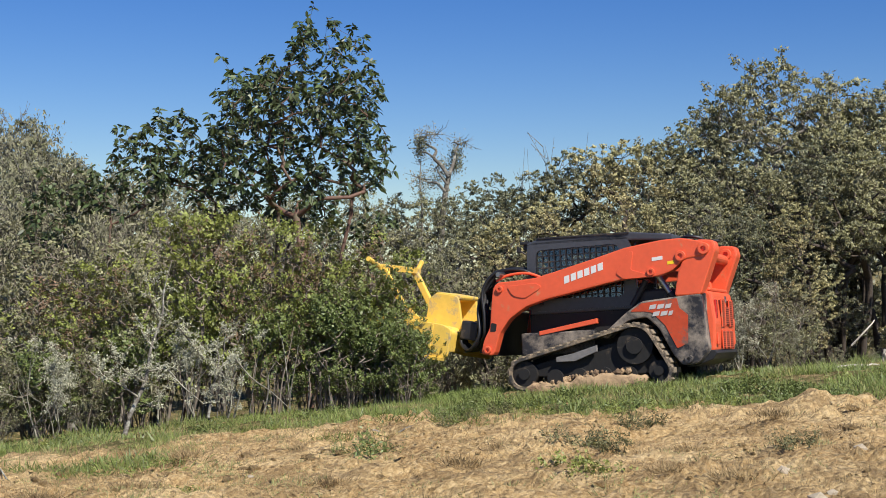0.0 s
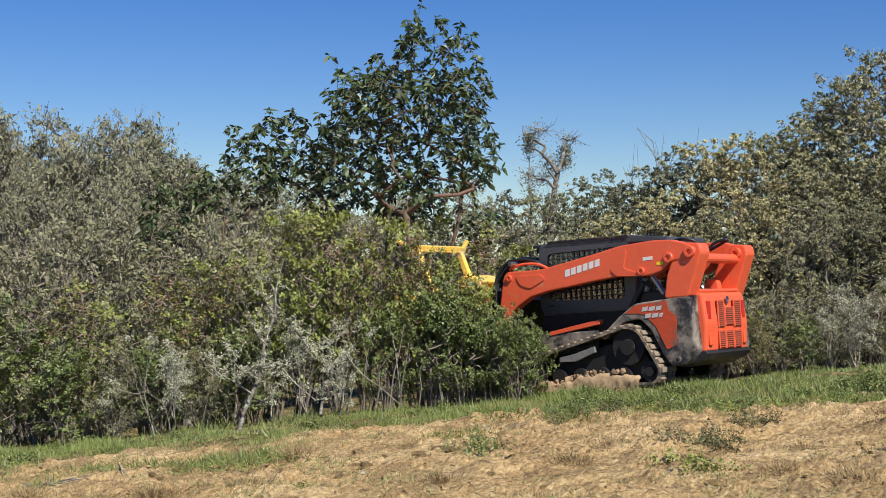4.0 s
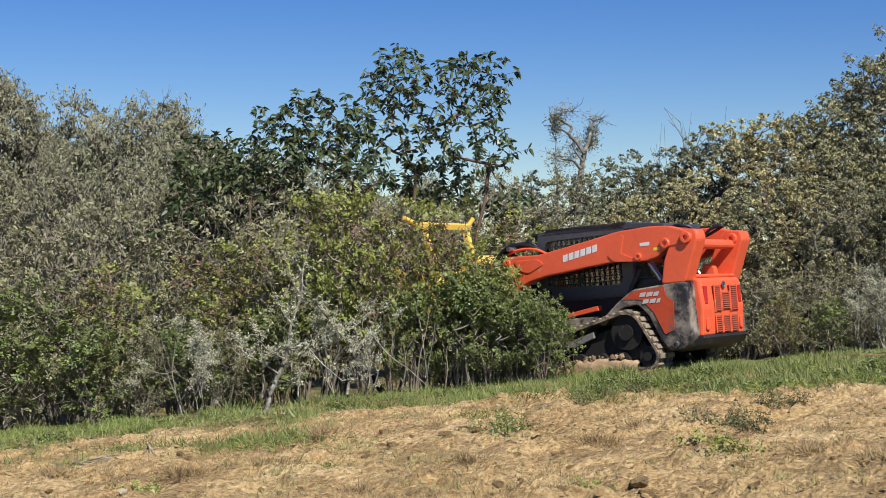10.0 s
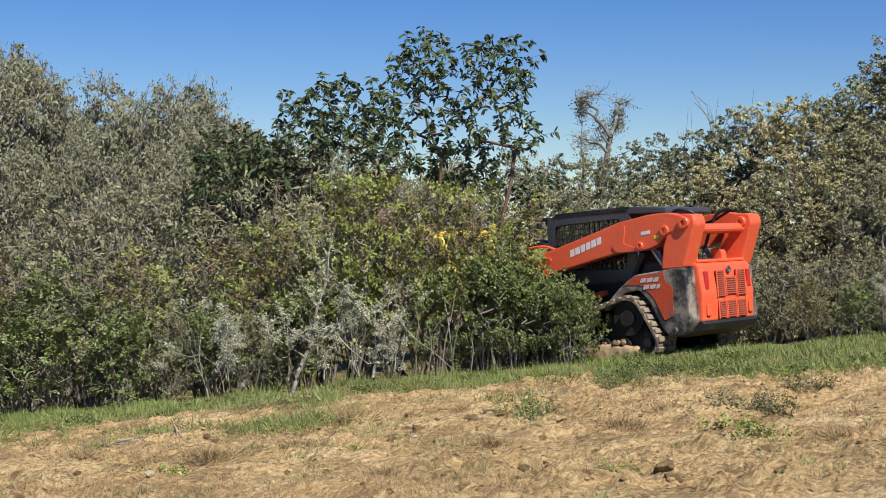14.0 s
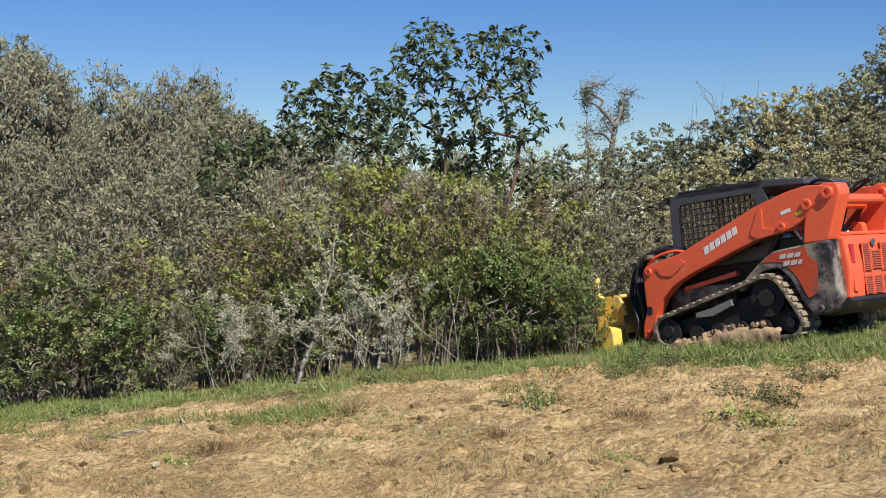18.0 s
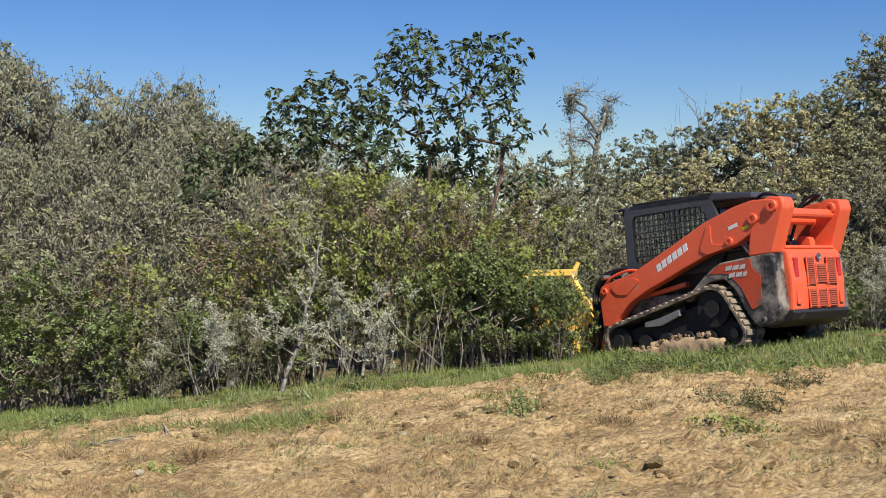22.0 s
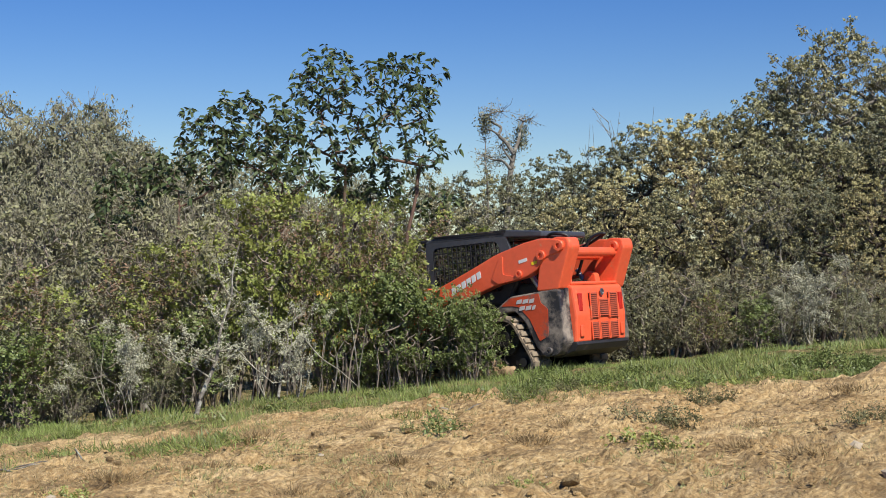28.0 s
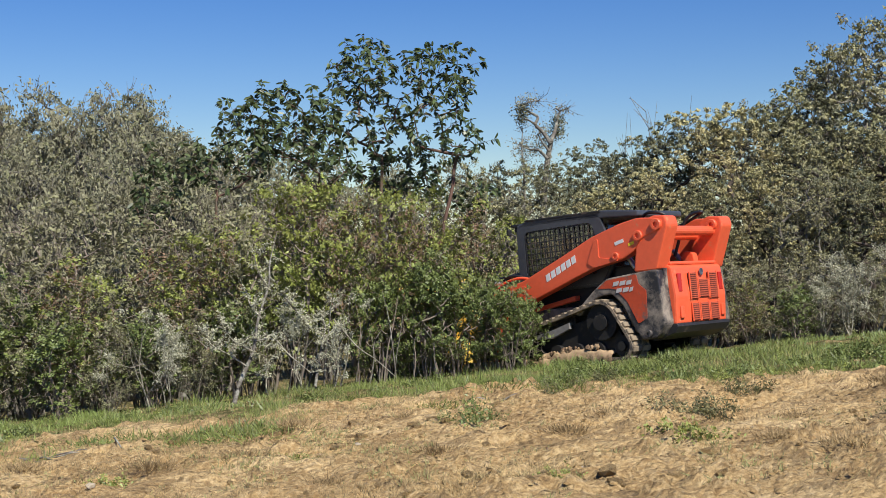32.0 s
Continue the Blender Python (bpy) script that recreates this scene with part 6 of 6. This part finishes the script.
# ---- motion of things ----
# seconds, place x y z, turn from the picture plane, nose up, lean, arm lift (degrees)
LOADER = [
    (0.0, 5.66, 18.18, 0.189, 28.6, -4.3, 2.5, 0.8),
    (0.5, 5.36, 18.32, 0.216, 27.3, -5.8, 2.3, 4.4),
    (1.0, 5.22, 18.36, 0.183, 27.4, -4.8, 1.8, 6.1),
    (1.5, 5.12, 18.37, 0.173, 29.0, -4.2, 1.4, 6.4),
    (2.0, 4.97, 18.39, 0.186, 32.3, -4.9, 1.1, 6.2),
    (2.5, 4.80, 18.43, 0.172, 35.8, -4.5, 0.6, 5.8),
    (3.0, 4.62, 18.50, 0.152, 39.2, -4.0, 0.4, 5.5),
    (3.5, 4.46, 18.62, 0.139, 38.2, -4.3, 0.4, 5.1),
    (5.5, 4.09, 19.01, 0.080, 37.7, -4.6, 0.9, 4.5),
    (6.0, 4.20, 18.95, 0.092, 38.5, -4.4, 0.8, 4.8),
    (6.5, 4.20, 18.96, 0.100, 37.8, -4.6, 0.5, 4.4),
    (7.0, 4.20, 18.96, 0.090, 37.9, -4.3, 0.5, 4.4),
    (7.5, 4.17, 18.98, 0.092, 37.5, -4.4, 0.5, 4.1),
    (8.0, 4.15, 19.00, 0.082, 36.6, -5.4, 0.6, 5.0),
    (8.5, 4.06, 19.07, 0.063, 37.4, -5.5, 0.8, 5.4),
    (9.0, 4.01, 19.10, 0.065, 36.9, -5.9, 0.7, 5.5),
    (9.5, 4.00, 19.08, 0.060, 36.6, -5.7, 0.6, 5.7),
    (10.0, 3.99, 19.07, 0.059, 36.7, -5.3, 0.5, 5.7),
    (10.5, 3.92, 19.09, 0.035, 36.7, -4.6, 0.5, 6.2),
    (11.0, 3.79, 19.15, 0.025, 35.9, -4.8, 0.4, 6.3),
    (11.5, 3.72, 19.13, 0.009, 36.3, -4.5, 0.4, 6.4),
    (12.0, 3.71, 19.06, 0.029, 39.0, -4.9, 0.2, 6.2),
    (12.5, 3.69, 18.98, 0.039, 42.6, -4.8, -0.2, 5.5),
    (13.0, 3.69, 18.92, 0.042, 42.8, -5.0, -0.5, 4.9),
    (13.5, 3.68, 18.90, 0.047, 42.2, -5.1, -0.7, 3.2),
    (14.0, 3.67, 18.89, 0.052, 42.3, -5.1, -0.7, 1.4),
    (14.5, 3.71, 18.87, 0.063, 41.6, -5.5, -0.7, 0.7),
    (16.5, 4.41, 18.24, 0.170, 42.9, -6.0, -0.7, -4.0),
    (17.0, 4.63, 18.04, 0.206, 43.5, -6.2, -0.5, -4.1),
    (17.5, 4.89, 17.86, 0.255, 43.4, -6.4, -0.6, -4.6),
    (18.0, 5.18, 17.64, 0.301, 43.0, -7.5, -0.6, -6.2),
    (18.5, 5.44, 17.40, 0.334, 44.6, -6.8, -0.4, -6.7),
    (19.0, 5.67, 17.17, 0.392, 45.8, -7.0, -0.1, -7.2),
    (19.5, 5.82, 17.02, 0.386, 46.3, -5.9, 0.1, -6.8),
    (20.0, 5.72, 17.09, 0.373, 46.2, -5.6, 0.3, -6.0),
    (20.5, 5.46, 17.31, 0.327, 45.2, -5.4, 0.4, -5.7),
    (21.0, 5.15, 17.56, 0.291, 44.3, -6.9, 0.5, -9.1),
    (21.5, 4.93, 17.71, 0.213, 44.9, -6.0, 0.7, -9.4),
    (22.0, 4.75, 17.85, 0.194, 44.5, -6.8, 0.8, -9.2),
    (22.5, 4.64, 17.94, 0.166, 44.5, -6.2, 0.8, -9.5),
    (23.0, 4.54, 18.02, 0.147, 44.5, -5.4, 0.6, -10.1),
    (23.5, 4.40, 18.12, 0.147, 45.8, -6.2, 0.3, -9.6),
    (24.0, 4.30, 18.23, 0.120, 45.3, -5.4, 0.3, -7.8),
    (24.5, 4.15, 18.37, 0.098, 44.5, -5.3, 0.1, -7.6),
    (25.0, 4.02, 18.50, 0.081, 44.7, -5.4, 0.1, -6.8),
    (25.5, 3.88, 18.64, 0.062, 44.3, -5.4, 0.2, -6.4),
    (27.5, 3.39, 19.14, -0.046, 40.8, -4.7, 0.6, -5.7),
    (28.0, 3.31, 19.22, -0.054, 41.0, -4.8, 0.6, -5.8),
    (28.5, 3.32, 19.22, -0.055, 41.3, -5.1, 0.6, -7.0),
    (29.0, 3.32, 19.22, -0.056, 40.8, -5.2, 0.5, -6.5),
    (29.5, 3.32, 19.22, -0.057, 40.8, -5.1, 0.5, -6.3),
    (30.0, 3.33, 19.22, -0.052, 40.4, -5.5, 0.4, -6.3),
    (30.5, 3.38, 19.17, -0.042, 40.8, -5.3, 0.4, -6.6),
    (31.0, 3.56, 19.02, -0.003, 40.7, -5.9, 0.3, -6.9),
    (31.5, 3.79, 18.83, 0.041, 41.6, -6.1, 0.3, -6.9),
    (32.0, 4.05, 18.60, 0.089, 42.4, -6.2, 0.2, -7.0),
]

# seconds, tilt of the mulching head on the arm (degrees, nose up)
TILT = [(0, 12), (1.5, 11), (3.0, 10), (6, 19), (8.0, 20), (9.0, 16), (11, 18), (13, 18), (14.5, 14), (16.5, 2), (18.0, 2), (18.6, 8), (19.0, 12.5), (19.5, 30), (20.5, 29), (21.0, 26), (21.5, 24), (23, 18), (25, 16), (28, 16), (32, 14)]

def loader_pose(row):
    t, x, y, z, psi, nose, lean, lift = row
    return pose(x, y, z, lean, -nose, 180 - psi)

def motions():
    walk(loader, [(r[0], loader_pose(r)) for r in LOADER])
    walk(arm, [(r[0], arm_pose(r[7])) for r in LOADER])
    tt, tv = [a for a, b in TILT], [b for a, b in TILT]
    rows = []
    for r in LOADER:
        tilt = float(np.interp(r[0], tt, tv))
        rows.append((r[0], loader_pose(r) @ arm_pose(r[7]) @ Matrix.Translation(HITCH) @ Matrix.Rotation(radians(-tilt), 4, "Y") @ Matrix.Translation((0.16, 0.05, 0.0))))
    walk(mulcher, rows)
    # the belts run with the ground: travel along the heading, and so do sprocket and idlers
    steps = np.arange(0, 32.01, 0.25)
    tx = [np.interp(steps, [r[0] for r in LOADER], [r[k] for r in LOADER]) for k in (1, 2, 4)]
    ahead = -np.cos(np.radians(tx[2]))[1:] * np.diff(tx[0]) + np.sin(np.radians(tx[2]))[1:] * np.diff(tx[1])
    run = np.concatenate([[0], np.cumsum(ahead)])
    for lug, k in belts:
        rows = []
        for t, d in zip(steps, run):
            x, z, a = on_belt(k * BELT / LUGS - d)
            rows.append((t, pose(x, lug.matrix_basis.translation.y, z) @ Matrix.Rotation(-a, 4, "Y")))
        walk(lug, rows)
    for w, r in wheels:
        walk(w, [(t, pose(*w.matrix_basis.translation) @ Matrix.Rotation(d / r, 4, "Y")) for t, d in zip(steps, run)])
    base = felled.matrix_basis.copy()
    rest = Matrix.LocRotScale(base.translation, base.to_quaternion(), None)
    def lean_to(fx, fy, dx=0.0, dy=0.0, dz=0.0):
        return Matrix.Translation((dx, dy, dz)) @ Matrix.Translation(base.translation) @ pose(0, 0, 0, fy, fx, 0) @ Matrix.Translation(-base.translation) @ rest
    walk(felled, [(0, lean_to(0, 0)), (8.2, lean_to(0, 0)), (8.5, lean_to(-4, -4)), (8.8, lean_to(-22, -12, -0.2)), (9.1, lean_to(-38, -18, -0.5, 0.2, -0.3)), (9.6, lean_to(-42, -20, -0.6, 0.3, -0.4)), (14.3, lean_to(-44, -20, -0.6, 0.3, -0.5)),
                  (15.3, lean_to(-50, -30, 0.2, 0.3, -0.9)), (16.5, lean_to(-62, -60, 1.2, 1.2, -0.3)), (17.5, lean_to(-70, -75, 1.4, 1.2, -0.3)), (32, lean_to(-70, -75, 1.4, 1.2, -0.3))])

    def topple(ob, rows):
        base, size = ob.matrix_basis.translation.copy(), ob.matrix_basis.to_scale().x
        ob.scale = (size, size, size)
        walk(ob, [(t, Matrix.Translation(base + Vector((0, 0.1, dz))) @ pose(0, 0, 0, -turn * 0.5, -turn, 0)) for t, turn, dz in rows])
    topple(early, [(0, 0, 0), (1.0, 2, 0), (2.0, 7, 0), (3.0, 14, -0.05), (4.5, 42, -0.2), (6.0, 62, -0.4), (32, 64, -0.45)])
    topple(late, [(0, 0, 0), (21.8, 0, 0), (22.6, 5, 0), (24.0, 22, -0.1), (25.5, 45, -0.3), (27.2, 64, -0.5), (32, 66, -0.5)])
    topple(last, [(0, 0, 0), (23.5, 0, 0), (25.0, 10, 0), (26.5, 42, -0.3), (27.6, 60, -0.5), (32, 62, -0.5)])

motions()
